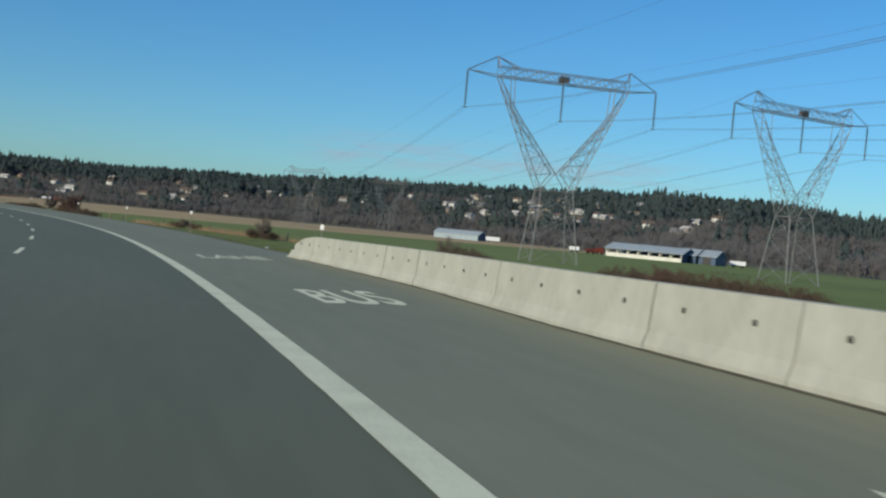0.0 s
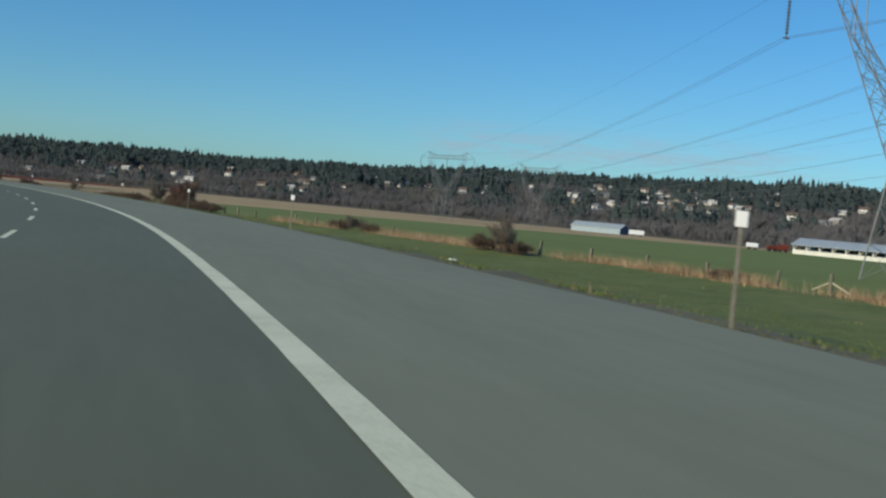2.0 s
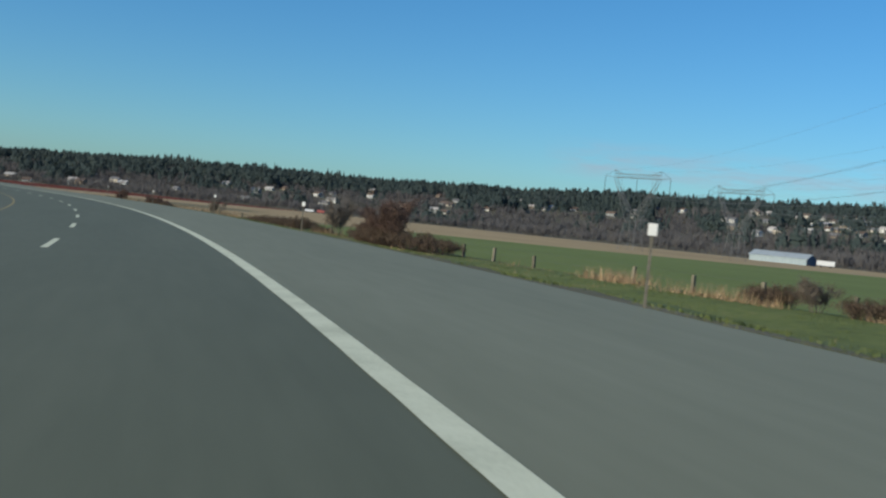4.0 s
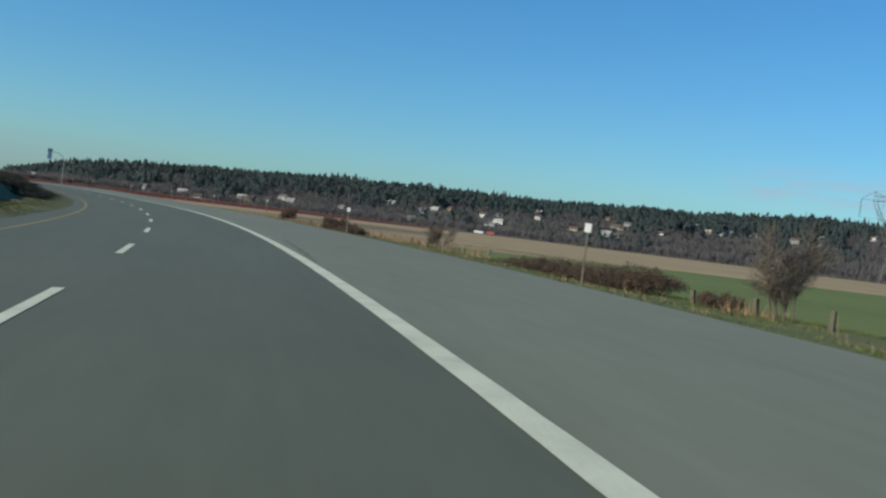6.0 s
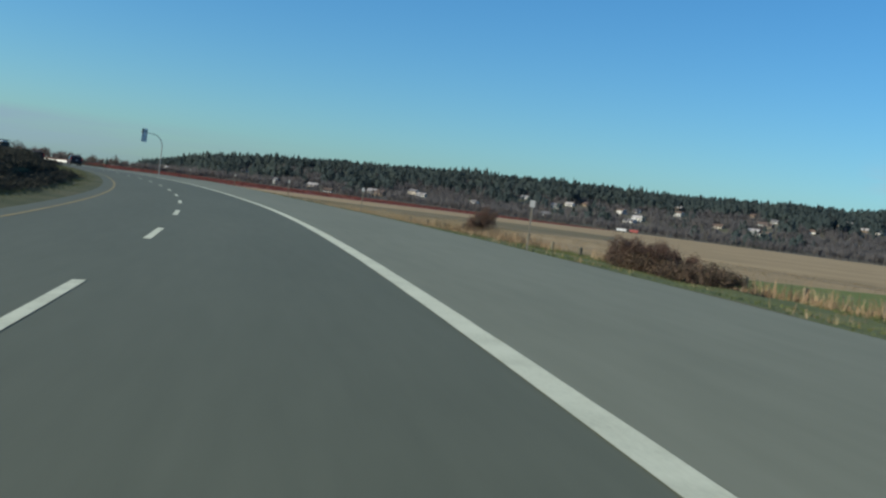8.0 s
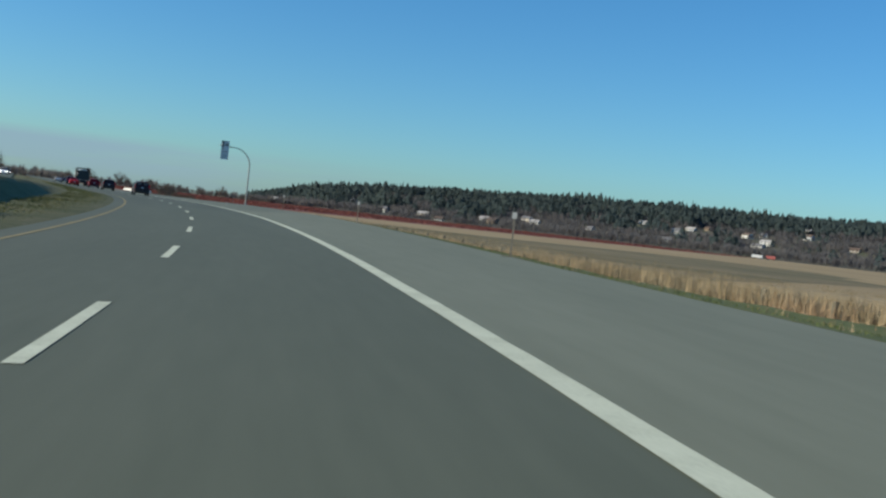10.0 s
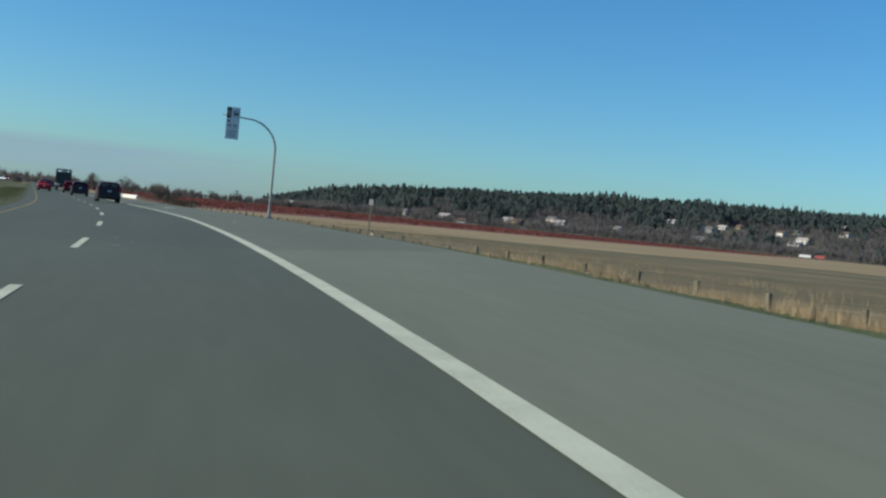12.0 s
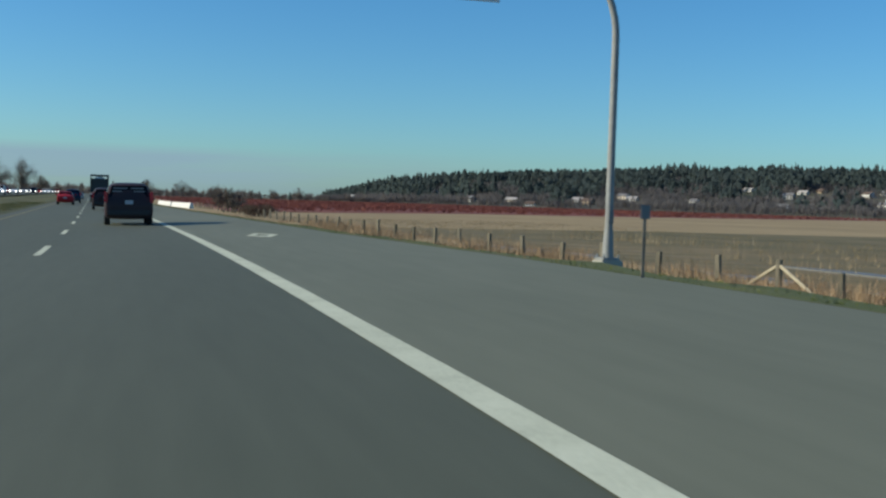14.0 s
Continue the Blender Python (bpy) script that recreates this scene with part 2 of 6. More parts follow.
def shore_z(s, lat):
    """Height of the land beside the road."""
    e = edge_at(s)
    edge, left = road_z(s, e), road_z(s, -8.6)
    bank = np.interp(s, [-160, 150, 188, 288, 350, 420], [0.5, 0.6, 1.0, 1.0, 0.25, 0.2])
    up = np.interp(lat, [-90, -26, -16, -12.8, -11.4, -9.4, -7.6, 0], [1.1, 1.25, 1.25, 1.15, 0.15, 0.03, 0.0, 0.0]) * bank
    down = np.interp(lat - e, [-0.4, 0.1, 1.2, 3.0, 6.0, 9.0, 10.5], [-0.05, -0.02, -0.08, -0.30, -0.75, -1.05, -1.15])
    z = np.where(lat < 0, left + up, edge + down)
    far = np.clip((lat - e - 7.0) / 4.0, 0, 1)
    z = np.where(lat > e + 7, z * (1 - far) + FIELD * far, z)
    # a low swell that carries the fence
    swell = np.interp(s, [60, 90, 190, 205, 270, 300], [0.0, 0.30, 0.30, 0.48, 0.45, 0.0])
    return z + swell * np.interp(lat - fence_lat(s), [-6, -3, 0.8, 4.5], [0, 1, 1, 0]) * (lat > 0)


# ---------------------------------------------------------------- ground
def hill_top(az):
    """Height of the wooded ridge by bearing in degrees, clockwise from +y."""
    return np.interp(az, [-60, -29, -26.5, -24.8, -22.2, -19.2, -14.2, -7.2, 0.8, 9, 16.2, 23.3, 31.5, 37.5, 46.5, 70], [0, 0, 2, 9, 21, 34, 45, 52.5, 56, 68, 79, 87, 94, 77, 60, 45])


def hill_foot(az):
    return np.interp(az, [-40, -27, -20, -10, 0, 8, 14, 20, 26, 34, 45, 70], [1500, 1500, 1420, 1350, 1250, 1150, 1020, 860, 640, 520, 480, 480])


def land_z(x, y):
    az, r = np.degrees(np.arctan2(x, y)), np.hypot(x, y)
    f = hill_foot(az)
    u = np.clip((r - f) / (2150 - f), 0, 1)
    z = FIELD - 0.06 + hill_top(az) * (u * u * (3 - 2 * u)) * (y > 0)
    z = z + 2.0 * np.sin(x * 0.011 + 1) * np.sin(y * 0.009) * np.clip((r - f) / 300, 0, 1) * (y > 0)
    return z


def ground():
    s = np.arange(-160, 760, 2.0)
    # columns: metres left of the paving, then metres beyond its edge
    cols = [-90, -60, -40, -26, -17, -14.4, -12.8, -12.1, -11.4, -10.4, -9.4, -8.7, -8.6, -4.0, -1.01] + [0.0, 0.25, 0.7, 1.3, 2.2, 3.2, 4.4, 5.8, 7.2, 8.6, 10, 11, 12, 13, 14.5, 16.5, 19, 21.5, 24, 27, 31, 36]
    L2 = np.array([[c if c < -1 else float(edge_at(a)) - 0.15 + 0.1 * noise.noise((a * 0.6, 0, 5)) + c for c in cols] for a in s])
    kl = cols.index(-8.7)
    L2[:, kl], L2[:, kl + 1] = left_at(s) - 0.12, left_at(s)
    S2 = np.repeat(s[:, None], len(cols), 1)
    x, y = road_xy(S2, L2)
    wob = np.array([[noise.noise((a * 0.3, b * 0.8, 0)) for b in cols] for a in s]) * np.where((L2 > 6.0) & (L2 < 14.0) | (L2 < -9.6), 0.13, 0.03)
    z = shore_z(S2, L2) + wob + np.where(np.abs(L2 - edge_at(S2)[...]) < 0.3, 0.012, 0)
    z[:, kl], z[:, kl + 1] = road_z(s, L2[:, kl]) + 0.025, road_z(s, L2[:, kl + 1]) - 0.02
    z[:, kl + 2], z[:, kl + 3] = road_z(s, -4.0) - 0.15, road_z(s, -1.01) - 0.15
    z[:, 0], z[:, -1] = FIELD - 0.3, FIELD - 0.25
    v = [np.stack([x, y, z], -1).reshape(-1, 3)]
    w = len(cols)
    faces, mats = [], []
    for i in range(len(s) - 1):
        for j in range(w - 1):
            faces.append((i * w + j, i * w + j + 1, (i + 1) * w + j + 1, (i + 1) * w + j))
            if cols[j] < 0:
                mats.append(4)
            elif cols[j] < (0.85 if s[i] < 140 else 0.25) + 0.5 * noise.noise((s[i] * 0.5, 0, 6)):
                mats.append(5)
            else:
                mats.append(2 if s[i] < 150 + 12 * noise.noise((s[i] * 0.1, cols[j], 2)) else 3)
    base = len(v[0])
    az = np.radians(np.arange(0, 361, 2.0))
    rad = np.concatenate([[1], np.arange(60, 600, 60), np.arange(600, 2300, 50), np.arange(2300, 4801, 250)])
    A, Rr = np.meshgrid(az, rad, indexing="ij")
    x, y = Rr * np.sin(A), Rr * np.cos(A)
    v.append(np.stack([x, y, land_z(x, y) - 0.03], -1).reshape(-1, 3))
    w = len(rad)
    more = [(base + i * w + j, base + i * w + j + 1, base + (i + 1) * w + j + 1, base + (i + 1) * w + j) for i in range(len(az) - 1) for j in range(w - 1)]
    mats += [1 if rad[k % (w - 1)] > 450 else 0 for k in range(len(more))]
    ob = mesh_object("ground", np.concatenate(v), faces + more, [soil, hill_floor, verge_green, verge_dull, median_grass, gravel], smooth=True)
    ob.data.polygons.foreach_set("material_index", mats)
    return tagged(ob, "flat valley land with grassy verges and a wooded ridge beyond", "ground", kind="structure")


ground()


def road_surface():
    ob = strip("road", -160, 1500, -8.6, 0.0, 0.0, [asphalt, asphalt_newer], 4, 2)
    # a paving joint crosses all lanes here
    ob.data.polygons.foreach_set("material_index", [int(k // 2 >= 119) for k in range(len(ob.data.polygons))])
    tagged(ob, "two dark grey asphalt lanes of a curving highway", "road", kind="structure")
    s = np.arange(-160, 1500, 2.0)
    lat = np.stack([0 * s, edge_at(s) * 0.5, edge_at(s)], -1)
    S2 = np.repeat(s[:, None], 3, 1)
    x, y = road_xy(S2, lat)
    v = np.stack([x, y, road_z(S2, lat)], -1).reshape(-1, 3)
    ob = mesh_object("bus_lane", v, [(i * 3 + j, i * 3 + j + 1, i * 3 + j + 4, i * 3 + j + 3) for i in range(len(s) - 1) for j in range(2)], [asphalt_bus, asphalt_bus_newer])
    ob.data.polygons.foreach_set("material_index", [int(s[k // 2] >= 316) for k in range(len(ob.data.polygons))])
    along(ob, lat, S2)
    tagged(ob, "paler grey asphalt bus lane beside the highway", "road", kind="structure")


road_surface()


def line(name, s0, s1, lat, width, mat, label):
    ob = strip(name, s0, s1, lat - width / 2, lat + width / 2, 0.006, mat, 0.8)
    for v in ob.data.vertices:
        # worn edges
        v.co.x += 0.012 * noise.noise((v.co.x * 2.3, v.co.y * 2.3, 4.0))
    return tagged(ob, label, "road marking", kind="structure")


line("fog_line", -160, 900, 0.0, 0.24, paint_white, "wide solid white line painted between highway and bus lane")
line("median_line", -160, 900, -6.85, 0.13, paint_yellow, "worn solid yellow line painted along the median")
for k in range(-20, 60):
    a = 128.36 + 12.31 * k
    if -120 < a < 800:
        tagged(strip("lane_dash", a, a + 4.2, -3.56 - 0.07, -3.56 + 0.07, 0.006, paint_white, 2.0), "short white dash painted between two lanes", "road marking", "lane dashes", kind="structure")


def skirted(name, rim, mat, slope=4.0):
    """A flat sheet whose edge turns down into the soil."""
    n = len(rim)
    turn = 1 if sum(rim[i - 1][0] * rim[i][1] - rim[i][0] * rim[i - 1][1] for i in range(n)) > 0 else -1
    low = []
    for i in range(n):
        d = Vector((rim[(i + 1) % n][0] - rim[i - 1][0], rim[(i + 1) % n][1] - rim[i - 1][1])).normalized() * turn * slope
        low.append((rim[i][0] + d.y, rim[i][1] - d.x, rim[i][2] - 0.45))
    v = list(rim) + low
    return mesh_object(name, v, [list(range(n))] + [(i, (i + 1) % n, n + (i + 1) % n, n + i) for i in range(n)], mat)


def field(name, pts, up, mat, label):
    return tagged(skirted(name, [(x, y, FIELD + up) for x, y in pts], mat), label, "field", kind="structure")


field("field_tan", [(-58, 292), (-40, 262), (-34, 255), (-24, 262), (-12, 274), (0, 292), (26, 299), (64, 326), (165, 404), (337, 560), (631, 900), (573, 1080), (214, 1180), (-5, 1250), (-254, 1360), (-543, 1420), (-783, 1450), (-551, 760), (-324, 520), (-145, 400)], 0.03, field_stubble, "wide flat field of tan winter stubble")
field("field_green", [(60, 10), (334, 300), (426, 520), (337, 560), (165, 404), (64, 326), (26, 299), (0, 292), (-12, 274), (-24, 262), (-33, 256), (-32, 244), (-27, 231), (-15, 202), (-2, 168), (10, 136), (22, 100), (35, 75), (48, 35)], 0.04, field_green, "flat green winter crop field")
RED_RIM = [(-189, 458), (-184, 476), (-180, 533), (-157, 596), (-112, 780), (-85, 922), (-70, 1040), (-250, 1330), (-560, 1400), (-900, 1430), (-860, 1300), (-508, 869), (-384, 712), (-260, 555)]
field("field_red", RED_RIM, 0.09, field_red, "flat field of dark red berry bushes")


# ---------------------------------------------------------------- wooded ridge
def joined(name, template_v, template_f, places, mat, label, category, parent=None):
    """Many copies of a small template in one mesh. places: rows x, y, z, width, height, turn."""
    tv, tf = np.array(template_v, float), np.array(template_f, int)
    P = np.array(places, float)
    c, sn = np.cos(P[:, 5])[:, None], np.sin(P[:, 5])[:, None]
    x = (tv[:, 0] * c - tv[:, 1] * sn) * P[:, 3:4] + P[:, 0:1]
    y = (tv[:, 0] * sn + tv[:, 1] * c) * P[:, 3:4] + P[:, 1:2]
    z = tv[:, 2] * P[:, 4:5] + P[:, 2:3]
    v = np.stack([x, y, z], -1).reshape(-1, 3)
    f = (tf[None] + (np.arange(len(P)) * len(tv))[:, None, None]).reshape(-1, tf.shape[1])
    me = bpy.data.meshes.new(name)
    me.vertices.add(len(v))
    me.vertices.foreach_set("co", v.ravel())
    k = tf.shape[1]
    me.loops.add(f.size)
    me.loops.foreach_set("vertex_index", f.ravel())
    me.polygons.add(len(f))
    me.polygons.foreach_set("loop_start", np.arange(len(f)) * k)
    me.update(calc_edges=True)
    me.materials.append(mat)
    ob = new(name, me)
    if parent is not None:
        ob.parent = parent
    return tagged(ob, label, category, kind="stuff")


def conifer_template(rng, tiers=9, seg=8, full=0.62):
    """Ragged boughs on a spire, broad-shouldered and lopsided; 1 m wide and 1 m high."""
    v, f = [], []
    sway = rng.uniform(-0.06, 0.06)
    for k in range(tiers):
        u = k / tiers
        z0, z1 = 0.08 + 0.88 * u, 0.08 + 0.88 * (k + 1.5) / tiers
        r = 0.5 * (1 - u) ** full * (0.7 + 0.5 * rng.random())
        top = len(v)
        v.append((sway * u, 0, min(1.0, z1)))
        for j in range(seg):
            a = 2 * math.pi * (j + rng.random() * 0.8) / seg
            q = r * (0.35 + 0.9 * rng.random())
            v.append((sway * u + q * math.cos(a), q * math.sin(a), z0 - 0.07 * rng.random()))
        for j in range(seg):
            f.append((top, top + 1 + j, top + 1 + (j + 1) % seg))
    return v, f


def broad_template(rng, n=70):
    """A broad evergreen crown: leafy sprays set over a lumpy dome; 1 m wide and high."""
    v, f = [], []
    for k in range(n):
        a, u = rng.random() * 2 * math.pi, rng.random()
        z = 0.12 + 0.86 * u
        r = 0.5 * math.sin(math.pi * min(1.0, 0.18 + 0.82 * u)) ** 0.7 * (0.75 + 0.35 * rng.random())
        c = Vector((r * math.cos(a), r * math.sin(a), z))
        d = Vector((math.cos(a), math.sin(a), 0.3 + rng.gauss(0, 0.4))).normalized()
        t = d.orthogonal().normalized()
        w = d.cross(t)
        q = rng.random() * 6.3
        b = len(v)
        for j in range(3):
            g = q + j * 2.1
            v.append(tuple(c + (t * math.cos(g) + w * math.sin(g)) * rng.uniform(0.10, 0.19) - d * 0.04))
        f.append((b, b + 1, b + 2))
    return v, f


def clump_template(rng, n=60, trunk=True):
    """A leafless crown: many thin twigs fanning from a short trunk; 1 m wide and high."""
    v, f = [], []
    for k in range(n):
        a, e = rng.random() * 2 * math.pi, 0.25 + rng.random() * 1.2
        start = Vector((0, 0, 0.15 + 0.35 * rng.random()))
        d = Vector((math.cos(a) * math.cos(e), math.sin(a) * math.cos(e), math.sin(e)))
        end = start + Vector((d.x * 0.55, d.y * 0.55, d.z * 0.6)) * (0.6 + 0.4 * rng.random())
        side = d.cross(Vector((0, 0, 1)) if rng.random() < 0.5 else Vector((1, 0, 0))).normalized() * (0.012 + 0.022 * rng.random())
        b = len(v)
        v += [tuple(start - side), tuple(start + side), tuple(end)]
        f.append((b, b + 1, b + 2))
    if trunk:
        for a in (0, 2.1, 4.2):
            b = len(v)
            v += [(0.03 * math.cos(a), 0.03 * math.sin(a), 0), (0.03 * math.cos(a + 2.1), 0.03 * math.sin(a + 2.1), 0), (0, 0, 0.6)]
            f.append((b, b + 1, b + 2))
    return v, f


HOUSES = [(-3.15, 1667), (7.97, 1701), (8.36, 1736), (9.4, 1720), (12.38, 1730), (12.259, 1640), (13.41, 1595), (17.81, 1359), (18.58, 1433), (20.23, 1697), (20.92, 1672), (20.19, 1453), (21.08, 1487), (21.28, 1378), (22.56, 1646), (22.12, 1492), (23.07, 1477), (23.53, 1467), (22.42, 1382), (24.34, 1686), (21.85, 1507), (27.07, 1216), (28.55, 1125), (29.06, 1135), (30.49, 1399)]
MORE = [(-6.15, 1663), (-5.51, 1718), (-4.76, 1743), (-2.46, 1708), (-2.45, 1570), (3.27, 1650), (3.63, 1755), (2.54, 1516), (2.96, 1511), (6.37, 1798), (6.78, 1788), (14.65, 1761), (-12.69, 1638), (-12.34, 1623), (3.05, 1682), (5.95, 1754), (7.36, 1722), (5.17, 1620), (-20.51, 1724), (-17.25, 1569), (-16.51, 1489), (-18.96, 1559), (-14.56, 1588), (-14.2, 1538), (-6.63, 1526), (-23.78, 1577)]
rng_house = random.Random(21)
CLUSTER = [(az, float(hill_foot(az)) + u * (2150 - float(hill_foot(az)))) for az, u in ([(rng_house.uniform(16.5, 26.5), rng_house.uniform(0.40, 0.80)) for _ in range(34)] + [(rng_house.uniform(-20, 36), rng_house.uniform(0.25, 0.7)) for _ in range(14)])]
HOMES = []
for az, r in HOUSES + MORE + CLUSTER:
    if all(abs(az - a) > 0.22 or abs(r - q) > 40 for a, q in HOMES):
        HOMES.append((az, r))


def woods():
    rng = random.Random(5)
    conifers, broad, bare = [[] for _ in range(6)], [[] for _ in range(4)], [[] for _ in range(6)]
    homes = np.array(HOMES)
    for _ in range(46000):
        az = rng.uniform(-25.2, 52)
        f = float(hill_foot(az))
        u = rng.random() ** 0.8
        r = f + (2250 - f) * u
        x, y = r * math.sin(radians(az)), r * math.cos(radians(az))
        z = float(land_z(np.array(x), np.array(y)))
        # open gardens in front of each house
        gap = homes[:, 1] - r
        if np.any((np.abs(homes[:, 0] - az) < 0.36) & (gap < 120) & (gap > -9)):
            if rng.random() < 0.93:
                continue
        n = noise.noise((x * 0.008, y * 0.008, 3.0)) + 0.6 * noise.noise((x * 0.025, y * 0.025, 1.0))
        stand = noise.noise((x * 0.007, y * 0.007, 11.0))
        tall = float(np.interp(az, [-25.2, -22], [0.5, 1.0])) + float(np.interp(az, [0, 12], [0.25, 0.6])) * noise.noise((x * 0.010, y * 0.010, 8.0))
        if (u - 0.46) * 1.6 + n * 1.05 + rng.uniform(-0.22, 0.22) > float(np.interp(az, [-12, -4], [0.0, 0.16])):
            if rng.random() < 0.15:
                continue
            h = rng.choice((rng.uniform(9, 13), rng.uniform(11, 17), rng.uniform(14, 21))) * tall
            if u > 0.55 and rng.random() < 0.012:
                conifers[rng.randrange(6)].append((x, y, z - 0.5, rng.uniform(6, 9), rng.uniform(19, 26) * tall, rng.random() * 6.3))
            if rng.random() < (0.65 if stand > (0.22 if az < 13 else 0.08) else 0.12):
                h *= 1.0 + (0.6 if az < 13 else 1.1) * max(0.0, stand)
                conifers[rng.randrange(6)].append((x, y, z - 0.5, h * rng.uniform(0.34, 0.52), h, rng.random() * 6.3))
            else:
                broad[rng.randrange(4)].append((x, y, z - 0.8, h * rng.uniform(0.5, 0.85), h, rng.random() * 6.3))
        else:
            h = rng.uniform(6, 13) * tall
            bare[rng.randrange(6)].append((x, y, z - 0.3, h * rng.uniform(0.6, 1.0), h, rng.random() * 6.3))
    for k in range(4):
        v, f = broad_template(rng, 46)
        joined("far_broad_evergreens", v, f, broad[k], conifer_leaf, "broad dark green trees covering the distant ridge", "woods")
    for k in range(6):
        v, f = conifer_template(rng, 7, 6, (0.5, 0.62, 0.8)[k % 3])
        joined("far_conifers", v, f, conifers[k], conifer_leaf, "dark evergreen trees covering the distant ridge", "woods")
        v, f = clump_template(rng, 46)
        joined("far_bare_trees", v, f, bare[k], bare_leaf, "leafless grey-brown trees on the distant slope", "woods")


woods()


def inside(x, y, rim):
    hit, n = False, len(rim)
    for i in range(n):
        (ax, ay), (bx, by) = rim[i], rim[i - 1]
        if (ay > y) != (by > y) and x < (bx - ax) * (y - ay) / (by - ay) + ax:
            hit = not hit
    return hit


def berry_bushes():
    """Rows of knee- to waist-high red canes over the nearer part of the red field."""
    rng = random.Random(17)
    twig_red = material("berry_canes_red", [(0.15, 0.050, 0.040), (0.23, 0.072, 0.056), (0.30, 0.13, 0.09)], 0.02, 0.95, fine=0.4, lift=0.5, through_light=0.2)
    rows = [[] for _ in range(3)]
    while sum(map(len, rows)) < 12000:
        x, y = rng.uniform(-560, -70), rng.uniform(460, 1350)
        if rng.random() > (560 / max(y, 460)) ** 1.5 or not inside(x, y, RED_RIM):
            continue
        x = round(x / 3.0) * 3.0 + rng.gauss(0, 0.3)
        h = rng.uniform(0.8, 1.35)
        rows[rng.randrange(3)].append((x, y, FIELD + 0.02, rng.uniform(1.6, 2.8), h, rng.random() * 6.3))
    for k in range(3):
        v, f = clump_template(rng, 26, False)
        joined("berry_bushes", v, f, rows[k], twig_red, "rows of bare dark red berry bushes across the flat field", "bushes")


berry_bushes()


def side_strip(name, s0, s1, near, far, up, mat, label, category="field"):
    """A strip of land following the fence, metres beyond it."""
    n = int((s1 - s0) / 1.2) + 1
    s = np.linspace(s0, s1, n)
    v = []
    for a in s:
        taper = min(1.0, (a - s0) / (0.3 * (s1 - s0)), (s1 - a) / (0.3 * (s1 - s0)))
        for off in (near, near + (far - near) * max(0.02, taper + 0.14 * noise.noise((a * 0.02, 0, up)) + 0.03 * noise.noise((a * 0.2, 3, up)))):
            x, y = road_xy(a, float(fence_lat(a)) + off)
            v.append((float(x), float(y), FIELD + up))
    return tagged(skirted(name, v[0::2] + v[1::2][::-1], mat, 0.3), label, category, kind="structure")


field_dark = material("field_dark_soil", [(0.075, 0.074, 0.033), (0.128, 0.112, 0.052), (0.200, 0.154, 0.077), (0.30, 0.228, 0.12)], 0.06, 0.95, fine=0.5, bump=0.6, bump_scale=6, stretch=(0.5, 1, 1))
puddle = plain("puddle_water", (0.15, 0.145, 0.12), 0.45, 0.0, 0.35)
damp_rim = [tuple(float(c) for c in road_xy(s, float(fence_lat(s)) + 3.0)) for s in range(298, 433, 10)]
field("field_wet", damp_rim + [(-121, 427), (-101, 443), (-84, 470), (-70, 486), (-58, 468), (-47, 462), (-40, 436), (-46, 415), (-39, 380), (-52, 345)], 0.05, field_dark, "damp olive-brown part of the stubble field")
for s0, s1, near in ((350, 357, 2.8), (359, 366, 3.3), (369, 374, 2.7), (371, 379, 8.9), (382, 389, 2.9), (386, 396, 1.6)):
    side_strip("water", s0, s1, near, near + 1.1, 0.11, puddle, "shallow puddle lying in a field furrow", "water")


def far_carriageway():
    s = np.arange(150, 1500, 4.0)
    lat = np.tile(np.linspace(-26.5, -16.6, 3), (len(s), 1))
    S2 = np.repeat(s[:, None], 3, 1)
    x, y = road_xy(S2, lat)
    v = np.stack([x, y, shore_z(S2, lat) + 0.22], -1).reshape(-1, 3)
    ob = mesh_object("road_opposite", v, [(i * 3 + j, i * 3 + j + 1, i * 3 + j + 4, i * 3 + j + 3) for i in range(len(s) - 1) for j in range(2)], asphalt)
    along(ob, lat, S2)
    tagged(ob, "grey asphalt carriageway for oncoming traffic beyond the median", "road", kind="structure")


far_carriageway()
stain = material("road_stain", [(0.106, 0.117, 0.074), (0.122, 0.133, 0.086), (0.136, 0.148, 0.098)], 0.5, 0.75, fine=6, spec=0.36)


def worn_streak(s0, s1, lat0, lat1, width, label, mat=stain):
    """A streak that narrows to nothing at both ends."""
    s = np.linspace(s0, s1, 24)
    w = width * np.sin(np.pi * np.linspace(0.02, 0.98, 24)) ** 0.7
    v = []
    for a, b, lat in zip(s, w, np.linspace(lat0, lat1, 24)):
        for side in (-0.5, 0.5):
            v.append(road_point(a, lat + side * b + 0.015 * math.sin(a * 2.3) + side * 0.05 * noise.noise((a * 1.7, side, 0)), 0.003))
    f = [(2 * i, 2 * i + 1, 2 * i + 3, 2 * i + 2) for i in range(23)]
    tagged(mesh_object("road_stain", v, f, mat), label, "road stain", kind="structure")


worn_streak(166.5, 179.8, 0.22, 0.61, 0.15, "dark worn streak beside the white line")
faded_paint = material("road_paint_faded", [(0.125, 0.135, 0.115), (0.16, 0.17, 0.15), (0.22, 0.23, 0.20)], 3, 0.8, fine=30)
for s, lat, length, width in ((317.7, -2.95, 0.9, 0.12), (314.4, -2.9, 0.6, 0.2), (316.0, -2.6, 0.5, 0.08), (336.7, 1.48, 0.55, 0.13), (340.2, 1.44, 0.4, 0.07)):
    worn_streak(s, s + length, lat, lat, width, "small faint smear of spilt white paint", faded_paint if lat < 0 else paint_white)


# ---------------------------------------------------------------- things beside the road
def barrier_lat(s):
    """The near face of the barrier, metres from the white line."""
    return float(np.interp(s, [1.0, 4.0, 8.0, 10.0], [3.66, 3.78, 3.97, 4.0]))


